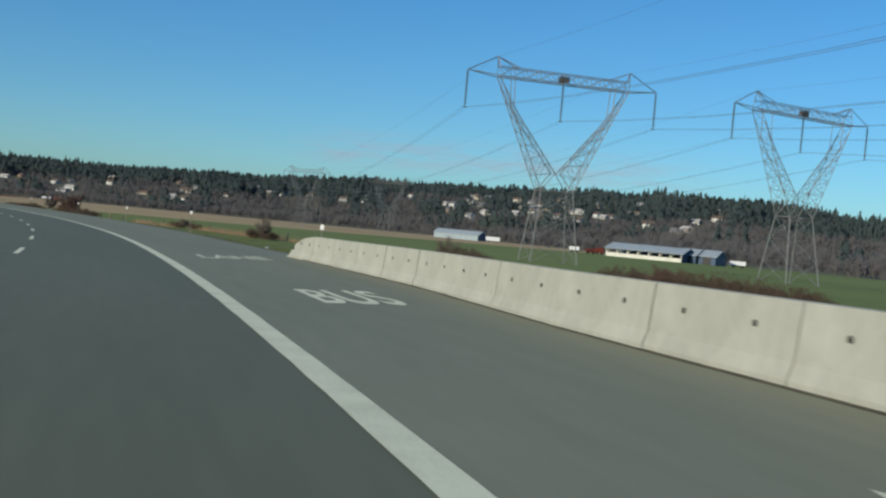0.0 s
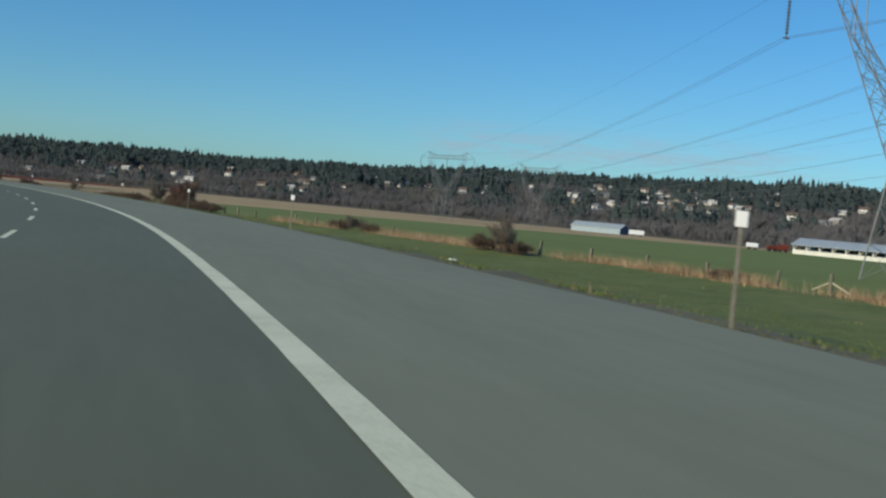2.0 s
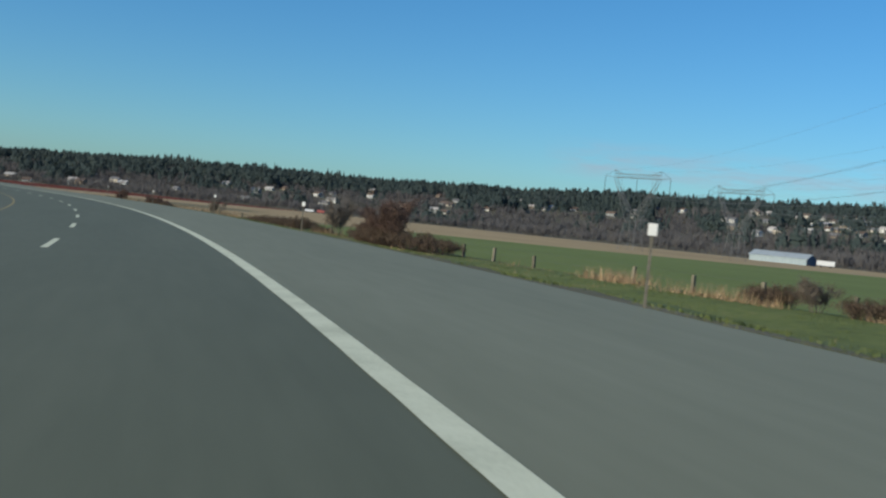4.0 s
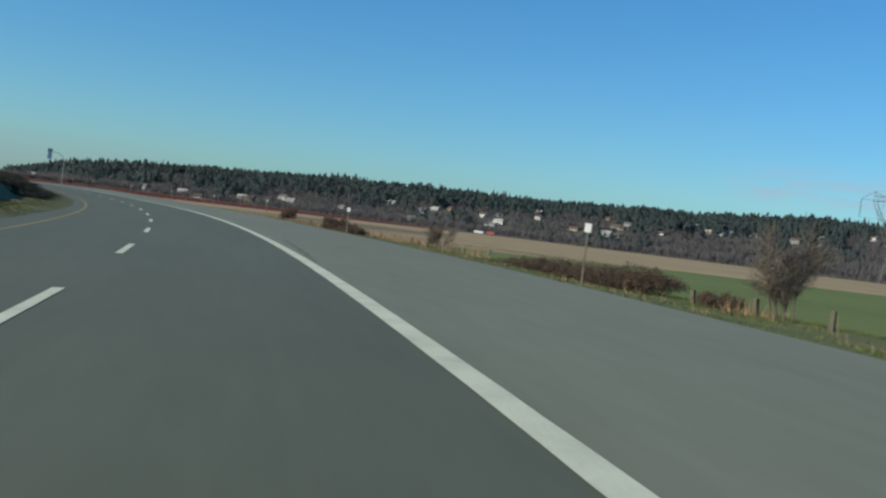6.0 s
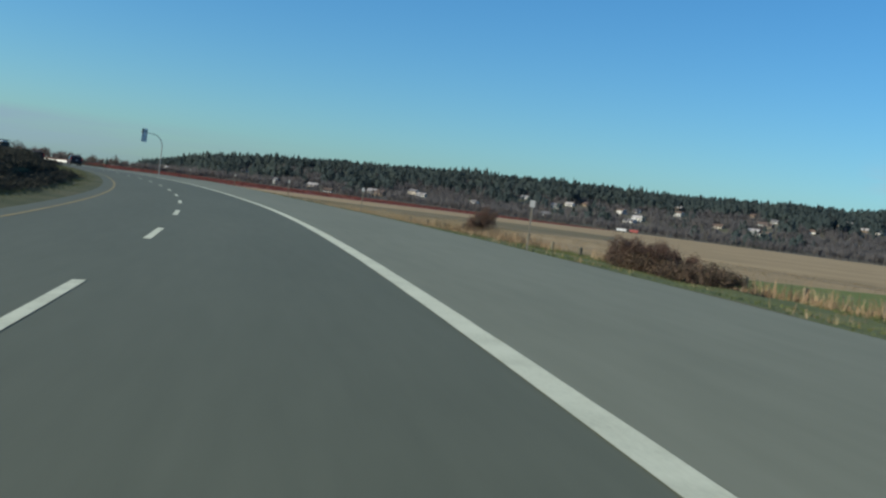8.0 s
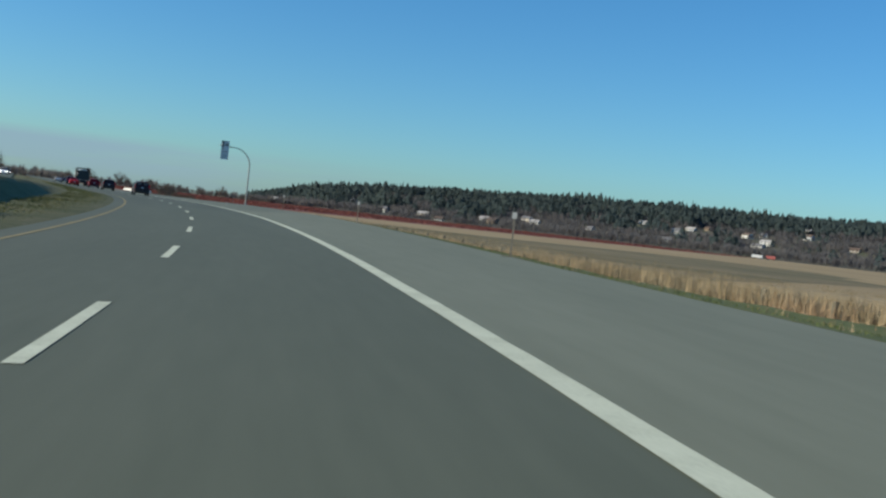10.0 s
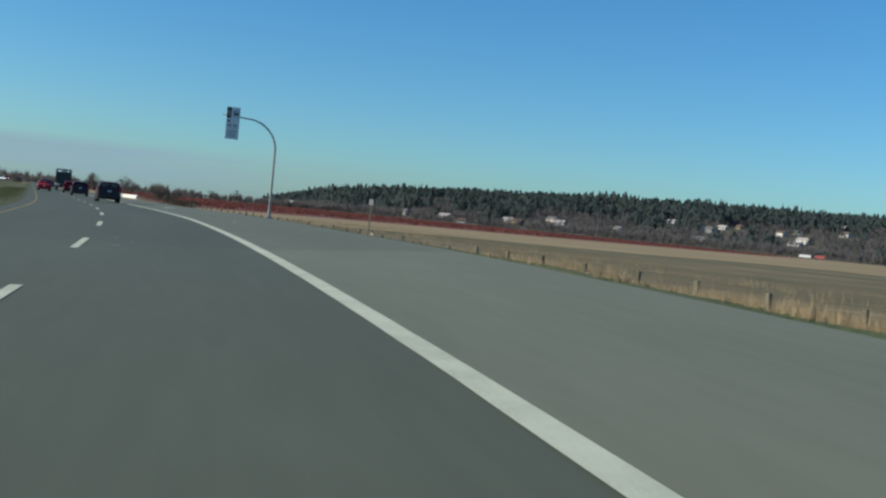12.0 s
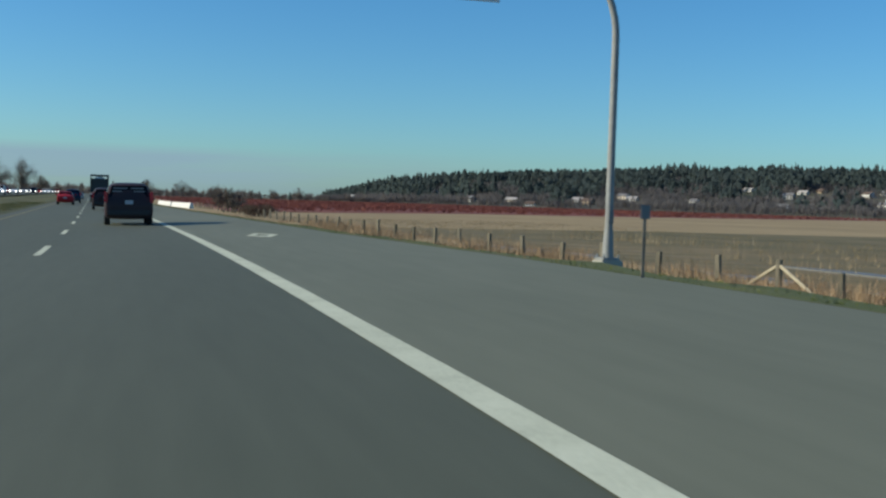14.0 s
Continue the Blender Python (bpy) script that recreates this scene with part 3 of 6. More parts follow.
def on_plane(s):
    """A pose at the barrier's foot, turned along it and tilted with the road's slope and bank."""
    lat = barrier_lat(s)
    fwd = (road_point(s + 1.25, barrier_lat(s + 1.25)) - road_point(s - 1.25, barrier_lat(s - 1.25))).normalized()
    side = (road_point(s, lat + 0.3) - road_point(s, lat)).normalized()
    up = side.cross(fwd).normalized()
    return Matrix.Translation(road_point(s, lat)) @ Matrix((fwd.cross(up), fwd, up)).transposed().to_4x4()


def barrier():
    """Concrete roadside barrier units, 2.5 m long, 0.69 m high, with drain holes."""
    profile = [(0.0, 0.0), (0.0, 0.06), (0.06, 0.20), (0.13, 0.69), (0.28, 0.69), (0.35, 0.20), (0.41, 0.06), (0.41, 0.0)]
    hole = plain("hole_shadow", (0.045, 0.042, 0.036), 0.9)
    for k in range(16):
        long = 3.72 if k == 0 else 2.502
        s0 = 19.05 - 2.51 * k
        mid = s0 + long / 2
        ob = empty("road_barrier", on_plane(mid), "pale weathered concrete barrier unit with drain holes", "barrier", "concrete barriers")
        half = long / 2
        bm = bmesh.new()
        rows = []
        for y, drop in ((-half, 1.0), (0.008 - half, 1.0), (half - 0.008, 1.0), (half, 1.0)) if k else ((-half, 1.0), (0.025 - half, 1.0), (-0.4, 0.90), (0.85, 0.62), (half - 0.25, 0.26), (half, 0.04)):
            inset = 0.005 if abs(y) > half - 0.004 and drop == 1.0 else 0.0
            rows.append([bm.verts.new((max(inset, x) if x < 0.2 else x - inset, y, z * drop - (inset if z > 0.5 else 0))) for x, z in profile])
        for a, b in zip(rows, rows[1:]):
            for i in range(len(profile) - 1):
                bm.faces.new((a[i], a[i + 1], b[i + 1], b[i]))
        bm.faces.new(rows[0][::-1])
        bm.faces.new(rows[-1])
        bmesh.ops.recalc_face_normals(bm, faces=bm.faces)
        part("body", bm, concrete, ob)
        for y in (-0.62, 0.62) if k else (-1.25, -0.05, 1.05):
            bm = bmesh.new()
            z = 0.45 if k or y < 0 else 0.28
            rod(bm, (0.093 if z > 0.4 else 0.06, y, z), (0.15, y, z), 0.040, seg=14)
            part("drain_hole", bm, hole, ob)


barrier()


def barrier_dirt():
    """Grit washed up against the foot of the barrier."""
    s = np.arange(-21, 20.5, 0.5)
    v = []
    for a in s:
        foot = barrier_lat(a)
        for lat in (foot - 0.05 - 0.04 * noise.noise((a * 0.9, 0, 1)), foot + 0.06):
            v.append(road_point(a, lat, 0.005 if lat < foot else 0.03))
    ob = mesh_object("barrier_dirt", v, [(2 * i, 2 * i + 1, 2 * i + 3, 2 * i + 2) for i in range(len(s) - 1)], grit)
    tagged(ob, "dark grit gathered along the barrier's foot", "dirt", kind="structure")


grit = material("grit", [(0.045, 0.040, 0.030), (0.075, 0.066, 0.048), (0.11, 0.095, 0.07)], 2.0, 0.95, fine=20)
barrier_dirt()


def lattice(bm, a0, a1, b0, b1, n, r):
    """Zigzag bracing between two edges."""
    a0, a1, b0, b1 = map(Vector, (a0, a1, b0, b1))
    for k in range(n):
        p, q = k / n, (k + 1) / n
        rod(bm, a0.lerp(a1, p), b0.lerp(b1, q), r, seg=4)
        rod(bm, b0.lerp(b1, p), a0.lerp(a1, q), r, seg=4)
        rod(bm, a0.lerp(a1, q), b0.lerp(b1, q), r, seg=4)


trim_dark = plain("tower_box_dark", (0.05, 0.05, 0.055), 0.7)


def pylon(place, turn, label, k=1.0):
    """A delta transmission tower: four splayed legs, two leaning masts, a long bridge with two peaks. Local x along the bridge."""
    ob = empty("transmission_tower", Matrix.Translation(place) @ pose(0, 0, 0, 0, 0, turn), label, "pylon", "transmission towers")
    R, r = 0.056 * k, 0.026 * k
    waist = 8.9
    bm = bmesh.new()
    feet = [(sx * 3.0, sy * 2.6, 0) for sx in (-1, 1) for sy in (-1, 1)]
    tops = [(sx * 2.05, sy * 1.3, waist) for sx in (-1, 1) for sy in (-1, 1)]
    for a, b in zip(feet, tops):
        rod(bm, a, b, R * 1.3, seg=5)
    for i, j in ((0, 1), (1, 3), (3, 2), (2, 0)):
        lattice(bm, feet[i], tops[i], feet[j], tops[j], 3, r)
    part("leg_frame", bm, steel, ob)
    bm = bmesh.new()
    for sy in (-1.3, 1.3):
        rod(bm, (-2.05, sy, waist), (2.05, sy, waist), R, seg=4)
    for sx in (-2.05, 2.05):
        rod(bm, (sx, -1.3, waist), (sx, 1.3, waist), R, seg=4)
    rod(bm, (-2.05, -1.3, waist), (2.05, 1.3, waist), r, seg=4)
    rod(bm, (2.05, -1.3, waist), (-2.05, 1.3, waist), r, seg=4)
    part("waist_frame", bm, steel, ob)
    for sx in (-1, 1):
        bm = bmesh.new()
        for sy in (-1, 1):
            inner = (sx * 0.3, sy * 0.9, waist + 2.2)
            rod(bm, (sx * 2.05, sy * 1.3, waist), (sx * 8.3, sy * 0.9, 22.2), R, seg=4)
            rod(bm, (sx * 2.05, sy * 1.3, waist), inner, R, seg=4)
            rod(bm, inner, (sx * 6.3, sy * 0.9, 18.6), R, seg=4)
            rod(bm, (sx * 6.3, sy * 0.9, 18.6), (sx * 6.5, sy * 0.9, 22.2), R, seg=4)
            lattice(bm, (sx * 2.05, sy * 1.3, waist), (sx * 7.9, sy * 0.9, 21.4), inner, (sx * 6.3, sy * 0.9, 18.6), 7, r)
        lattice(bm, (sx * 2.05, -1.3, waist), (sx * 8.3, -0.9, 22.2), (sx * 2.05, 1.3, waist), (sx * 8.3, 0.9, 22.2), 8, r)
        lattice(bm, (sx * 0.3, -0.9, waist + 2.2), (sx * 6.3, -0.9, 18.6), (sx * 0.3, 0.9, waist + 2.2), (sx * 6.3, 0.9, 18.6), 6, r)
        part("mast", bm, steel, ob)
    bm = bmesh.new()
    for sy in (-0.9, 0.9):
        rod(bm, (-8.3, sy, 22.2), (8.3, sy, 22.2), R, seg=4)
        rod(bm, (-8.3, sy * 0.7, 23.4), (8.3, sy * 0.7, 23.4), R, seg=4)
        lattice(bm, (-8.3, sy, 22.2), (8.3, sy, 22.2), (-8.3, sy * 0.7, 23.4), (8.3, sy * 0.7, 23.4), 10, r)
        for sx in (-1, 1):
            rod(bm, (sx * 8.3, sy * 0.7, 23.4), (sx * 8.6, 0, 24.6), R, seg=4)
            rod(bm, (sx * 5.8, sy * 0.7, 23.4), (sx * 8.6, 0, 24.6), R, seg=4)
            rod(bm, (sx * 8.6, 0, 24.6), (sx * 12.25, 0, 22.6), R, seg=4)
            rod(bm, (sx * 8.3, sy, 22.2), (sx * 12.25, 0, 22.6), R, seg=4)
            rod(bm, (sx * 8.6, 0, 24.6), (sx * 8.3, sy, 22.2), r, seg=4)
    lattice(bm, (-8.3, -0.9, 22.2), (8.3, -0.9, 22.2), (-8.3, 0.9, 22.2), (8.3, 0.9, 22.2), 10, r)
    part("bridge", bm, steel, ob)
    bm = bmesh.new()
    box(bm, -0.6, 0.6, -0.4, 0.4, 22.4, 23.1, 0.05)
    if k == 1.0:
        part("junction_box", bm, trim_dark, ob, "dark box at the middle of the bridge")
    else:
        bm.free()
    dark = plain("insulator_glass", (0.10, 0.11, 0.12), 0.3)
    for x, z in ((-12.25, 22.6), (0.0, 22.2), (12.25, 22.6)):
        bm = bmesh.new()
        for i in range(16):
            rod(bm, (x, 0, z - 0.25 - i * 0.26), (x, 0, z - 0.40 - i * 0.26), 0.17, 0.06, 8)
        rod(bm, (x, 0, z), (x, 0, z - 4.6), 0.05, seg=5)
        rod(bm, (x - 0.25, 0, z - 4.6), (x + 0.25, 0, z - 4.6), 0.07, seg=5)
        part("insulator", bm, dark, ob)
    return ob


near_words, far_words = "galvanised lattice transmission tower standing in the green field", "galvanised lattice transmission tower far across the fields"
TOWERS = [((53.7, 126.0, FIELD), -4, 1.08, near_words), ((91.2, 126.5, FIELD), 12, 1.08, near_words), ((67.0, 416.0, FIELD), -50, 0.97, far_words), ((106.0, 438.0, FIELD), -50, 0.97, far_words)]
for place, turn, size, words in TOWERS:
    pylon(place, turn, words, 1.0 if size > 1 else 0.9).scale = (size, size, size)


def tower_spot(k, x, z):
    """A point of a tower's bridge in the world."""
    (px, py, pz), turn, size, _ = TOWERS[k]
    a = radians(turn)
    return Vector((px + size * x * math.cos(a), py + size * x * math.sin(a), pz + size * z))


def wire(name, a, b, sag, r, mat, n=14):
    """A hanging cable from a to b."""
    cu = bpy.data.curves.new(name, "CURVE")
    cu.dimensions, cu.bevel_depth, cu.bevel_resolution = "3D", r, 1
    sp = cu.splines.new("POLY")
    sp.points.add(n)
    a, b = Vector(a), Vector(b)
    for k in range(n + 1):
        u = k / n
        p = a.lerp(b, u) - Vector((0, 0, 4 * sag * u * (1 - u)))
        sp.points[k].co = (*p, 1)
    cu.materials.append(mat)
    return new(name, cu)


cable = plain("cable_aluminium", (0.16, 0.17, 0.19), 0.5, 0.5)
for near, far in ((0, 2), (1, 3)):
    for off, z in ((-12.25, 18.0), (0, 17.6), (12.25, 18.0)):
        for d in (-0.22, 0.22):
            a = tower_spot(near, off + d, z)
            b = tower_spot(far, off + d, z)
            back = a + Vector((-20.9, -297.0, 0))
            for p, q in ((b, a), (a, back)):
                tagged(wire("power_line", p, q, 6, 0.015, cable), "twin aluminium conductor cable hanging between transmission towers", "cable", "power lines")
    for off in (-8.6, 8.6):
        a, b = tower_spot(near, off, 24.6), tower_spot(far, off, 24.6)
        for p, q in ((b, a), (a, a + Vector((-20.9, -297.0, 0)))):
            tagged(wire("shield_wire", p, q, 4.5, 0.010, cable), "thin steel shield wire strung between tower peaks", "cable", "shield wires")


# ---------------------------------------------------------------- vehicles
tyre_rubber = plain("tyre_rubber", (0.02, 0.02, 0.02), 0.9)
rim_metal = plain("rim_metal", (0.35, 0.36, 0.37), 0.35, 0.8)
dark_glass = plain("dark_window_glass", (0.010, 0.010, 0.011), 0.12, 0.0, 0.3)
lamp_red = plain("tail_lamp_red", (0.42, 0.02, 0.03), 0.25)
plate_white = plain("plate_white", (0.40, 0.41, 0.42), 0.6)
lettering_grey = plain("lettering_grey", (0.20, 0.20, 0.20), 0.7)
trim_black = plain("trim_black", (0.02, 0.02, 0.022), 0.6)
headlight = plain("headlight_glass", (0.8, 0.8, 0.75), 0.1)
headlight_lit = plain("headlight_lit", (1.0, 0.95, 0.85), 0.1, emit=6.0)


def paint(name, color):
    m = plain(name, color, 0.45, 0.0, 0.12)
    m.node_tree.nodes["Principled BSDF"].inputs["Coat Weight"].default_value = 0.05
    return m


VAN = [(-2.50, 0.42, 0.80, 0.86, 0.84, 0.88, 0.80), (-2.44, 0.30, 0.98, 1.04, 0.93, 0.96, 0.88), (-2.36, 0.26, 1.04, 1.22, 0.96, 0.98, 0.86), (-2.18, 0.24, 1.06, 1.60, 0.97, 0.99, 0.76),
       (-1.95, 0.24, 1.06, 1.72, 0.97, 0.99, 0.71), (-0.5, 0.24, 1.04, 1.76, 0.98, 0.99, 0.72), (0.45, 0.24, 1.02, 1.70, 0.98, 0.99, 0.70), (1.25, 0.25, 1.00, 1.16, 0.97, 0.98, 0.82),
       (1.55, 0.25, 0.96, 1.04, 0.96, 0.97, 0.82), (2.2, 0.27, 0.86, 0.90, 0.92, 0.92, 0.74), (2.46, 0.34, 0.62, 0.68, 0.78, 0.80, 0.62)]
SEDAN = [(-2.30, 0.40, 0.74, 0.80, 0.74, 0.78, 0.70), (-2.22, 0.28, 0.92, 0.98, 0.82, 0.84, 0.76), (-1.70, 0.24, 0.96, 1.03, 0.86, 0.87, 0.72), (-1.15, 0.22, 0.96, 1.36, 0.87, 0.88, 0.58),
         (-0.3, 0.22, 0.94, 1.44, 0.88, 0.88, 0.60), (0.35, 0.22, 0.92, 1.38, 0.88, 0.88, 0.58), (1.05, 0.22, 0.90, 1.02, 0.87, 0.87, 0.70), (1.9, 0.24, 0.78, 0.82, 0.82, 0.82, 0.66), (2.28, 0.34, 0.58, 0.64, 0.68, 0.70, 0.54)]


def ring(st):
    y, zb, zm, zr, wl, wm, wr = st
    mid = (zb + zm) / 2
    half = [(wl * 0.86, zb), (wl, zb + 0.10), (wm, mid), (wm * 0.985, zm), (wr + 0.05, zr - 0.09), (wr - 0.05, zr)]
    return [Vector((x, y, z)) for x, z in half] + [Vector((-x, y, z)) for x, z in half[::-1]]


def side_patch(stations, y0, y1, lo, hi, sgn, out=0.012):
    """A window pane on the flank, between two heights of the glasshouse."""
    ys = [y0 + (y1 - y0) * k / 4 for k in range(5)]
    rings = [ring(s) for s in stations]
    v = []
    for y in ys:
        k = next(i for i in range(len(stations) - 1) if stations[i + 1][0] >= y)
        u = (y - stations[k][0]) / (stations[k + 1][0] - stations[k][0])
        a, b = rings[k][3].lerp(rings[k + 1][3], u), rings[k][4].lerp(rings[k + 1][4], u)
        for q in (lo, hi):
            p = a.lerp(b, q)
            v.append(Vector((sgn * (p.x + out), y, p.z)))
    bm = bmesh.new()
    vs = [bm.verts.new(p) for p in v]
    for i in range(4):
        bm.faces.new((vs[2 * i], vs[2 * i + 1], vs[2 * i + 3], vs[2 * i + 2]))
    bmesh.ops.solidify(bm, geom=bm.faces[:], thickness=0.006)
    return bm


def slab(bm, pts, thick=0.012):
    vs = [bm.verts.new(p) for p in pts]
    f = bm.faces.new(vs)
    bmesh.ops.solidify(bm, geom=[f], thickness=thick)
    return bm


def car(place, turn, stations, body_mat, label, group, van=False, letters=False, name="car", category="car", lean=0.0, lit=False):
    ob = empty(name, Matrix.Translation(place) @ pose(0, 0, 0, 0, lean, turn), label, category, group)
    bm = bmesh.new()
    rings = [[bm.verts.new(p) for p in ring(s)] for s in stations]
    for a, b in zip(rings, rings[1:]):
        n = len(a)
        for i in range(n):
            bm.faces.new((a[i], a[(i + 1) % n], b[(i + 1) % n], b[i]))
    bm.faces.new(rings[0][::-1])
    bm.faces.new(rings[-1])
    bmesh.ops.recalc_face_normals(bm, faces=bm.faces)
    bmesh.ops.subdivide_edges(bm, edges=[e for e in bm.edges if abs(e.verts[0].co.y - e.verts[1].co.y) > 0.6], cuts=1, use_grid_fill=True)
    body = part("body", bm, body_mat, ob, smooth=True)
    mod = body.modifiers.new("rounding", "SUBSURF")
    mod.levels = mod.render_levels = 1
    rear = stations[0][0]
    # rear window
    if van:
        p = [Vector((0.78, -2.375, 1.15)), Vector((0.70, -2.175, 1.60)), Vector((-0.70, -2.175, 1.60)), Vector((-0.78, -2.375, 1.15))]
    else:
        p = [Vector((0.66, -1.70, 1.045)), Vector((0.54, -1.17, 1.345)), Vector((-0.54, -1.17, 1.345)), Vector((-0.66, -1.70, 1.045))]
    part("rear_window", slab(bmesh.new(), p, 0.02), dark_glass, ob, "dark tinted rear glass")
    front = stations[-4] if van else stations[-3]
    q = [Vector((0.80, front[0] - 0.05, front[3] + 0.03)), Vector((0.62, front[0] - 0.72, (1.68 if van else 1.40))), Vector((-0.62, front[0] - 0.72, (1.68 if van else 1.40))), Vector((-0.80, front[0] - 0.05, front[3] + 0.03))]
    part("windscreen", slab(bmesh.new(), q, -0.02), dark_glass, ob, "dark windscreen glass")
    spans = ((-2.0, -1.0), (-0.92, 0.0), (0.08, 0.75)) if van else ((-1.25, -0.45), (-0.38, 0.45))
    for y0, y1 in spans:
        for sgn in (-1, 1):
            part("side_window", side_patch(stations, y0, y1, 0.10, 0.88, sgn), dark_glass, ob, "dark tinted side glass")
    for sgn in (-1, 1):
        bm = bmesh.new()
        if van:
            box(bm, sgn * 0.92 - 0.07, sgn * 0.92 + 0.07, -2.49, -2.26, 0.92, 1.36, 0.03)
        else:
            box(bm, sgn * 0.66 - 0.16, sgn * 0.66 + 0.16, -2.30, -2.18, 0.72, 0.92, 0.02)
        part("tail_lamp", bm, lamp_red, ob, "red tail lamp")
        bm = bmesh.new()
        box(bm, sgn * 0.64 - 0.15, sgn * 0.64 + 0.15, stations[-2][0] - 0.02, stations[-1][0] - 0.02, 0.62, 0.76, 0.03)
        part("headlight", bm, headlight_lit if lit else headlight, ob, "lit headlight" if lit else "clear headlight")
        bm = bmesh.new()
        box(bm, sgn * (stations[3][5] + 0.10) - 0.10, sgn * (stations[3][5] + 0.10) + 0.10, 0.80, 0.93, 0.98, 1.14, 0.03)
        part("mirror", bm, body_mat, ob)
    bm = bmesh.new()
    box(bm, -0.86, 0.86, rear - 0.05, rear + 0.12, 0.42, 0.62, 0.04)
    part("rear_bumper", bm, trim_black if van else body_mat, ob)
    bm = bmesh.new()
    zp = 0.80 if van else 0.66
    box(bm, -0.16, 0.16, rear - 0.065, rear - 0.03, zp + (0.06 if van else 0), zp + (0.22 if van else 0.14), 0.004)
    part("licence_plate", bm, plate_white, ob, "blank pale licence plate")
    if letters:
        for k, (x0, x1, z) in enumerate(((-0.62, -0.06, 1.50), (0.08, 0.60, 1.50), (-0.66, -0.28, 1.38), (0.20, 0.64, 1.38))):
            bm = bmesh.new()
            y = -2.375 + (z - 1.15) / 0.45 * 0.2 - 0.03
            box(bm, x0, x1, y - 0.004, y + 0.004, z - 0.028, z + 0.028)
            part("window_lettering", bm, lettering_grey, ob, "row of small unreadable white lettering")
        for sgn in (-1, 1):
            bm = bmesh.new()
            rod(bm, (sgn * 0.62, -1.8, 1.79), (sgn * 0.62, 0.2, 1.78), 0.02, seg=6)
            for y in (-1.8, -0.8, 0.2):
                rod(bm, (sgn * 0.62, y, 1.72), (sgn * 0.62, y, 1.79), 0.018, seg=6)
            part("roof_rail", bm, trim_black, ob)
    for y in ((-1.5, 1.52) if van else (-1.38, 1.38)):
        for sgn in (-1, 1):
            r, x = 0.33 if van else 0.31, sgn * (0.86 if van else 0.77)
            bm = bmesh.new()
            rod(bm, (x - 0.11, y, r), (x + 0.11, y, r), r, seg=20)
            wheel = part("wheel", bm, tyre_rubber, ob, "black rubber tyre")
            bm = bmesh.new()
            rod(bm, (x + sgn * 0.10, y, r), (x + sgn * 0.125, y, r), r * 0.62, seg=14)
            part("rim", bm, rim_metal, wheel, "grey metal wheel rim")
    return ob


def on_road(s, lat):
    return road_point(s, lat, 0.0)


black_paint = paint("car_paint_black", (0.046, 0.031, 0.033))
red_paint = paint("car_paint_red", (0.36, 0.022, 0.026))
maroon_paint = paint("car_paint_maroon", (0.16, 0.012, 0.018))
white_paint = paint("car_paint_white", (0.72, 0.73, 0.74))
blue_paint = paint("car_paint_dark_blue", (0.02, 0.03, 0.06))
silver_paint = paint("car_paint_silver", (0.40, 0.42, 0.43))
car(on_road(387.2, -1.42), heading(388), VAN, black_paint, "black minivan with pale lettering across its rear window", "cars in the queue", True, True, "minivan", "van", math.degrees(-0.02)).scale = (0.94, 0.97, 0.97)
car(on_road(433, -1.9), heading(434), VAN, black_paint, "black sport utility vehicle driving in the inner lane", "cars in the queue", True, False, "suv", "car")
car(on_road(466, -5.6), heading(467), SEDAN, red_paint, "bright red saloon car in the passing lane", "cars in the queue")
car(on_road(488, -5.2), heading(489), VAN, blue_paint, "dark blue estate car ahead of a red car", "cars in the queue", True)
car(on_road(468, -1.9), heading(469), VAN, maroon_paint, "maroon estate car driving in the inner lane", "cars in the queue", True)
car(on_road(560, -5.3), heading(561), SEDAN, silver_paint, "silver saloon car far along the passing lane", "cars in the queue")
car(on_road(600, -1.9), heading(601), SEDAN, blue_paint, "dark saloon car far along the inner lane", "cars in the queue")
rng_cars = random.Random(8)
ONCOMING = [(326, -18.2), (336, -18.4), (372, -19.5)] + [(560 + 19 * k + rng_cars.uniform(-5, 5), -19.0 - 3.6 * (k % 2)) for k in range(19)]
for k, (s, lat) in enumerate(ONCOMING):
    x, y = road_xy(s, lat)
    mat, what = ((white_paint, "white"), (red_paint, "red"), (silver_paint, "silver"), (white_paint, "white"), (blue_paint, "dark blue"))[k % 5]
    van = k % 3 == 0
    car((float(x), float(y), float(shore_z(np.array(s), np.array(lat))) + 0.22), heading(s) + 180, VAN if van else SEDAN, mat, what + " car coming the other way beyond the median", "oncoming cars", van, lit=True)


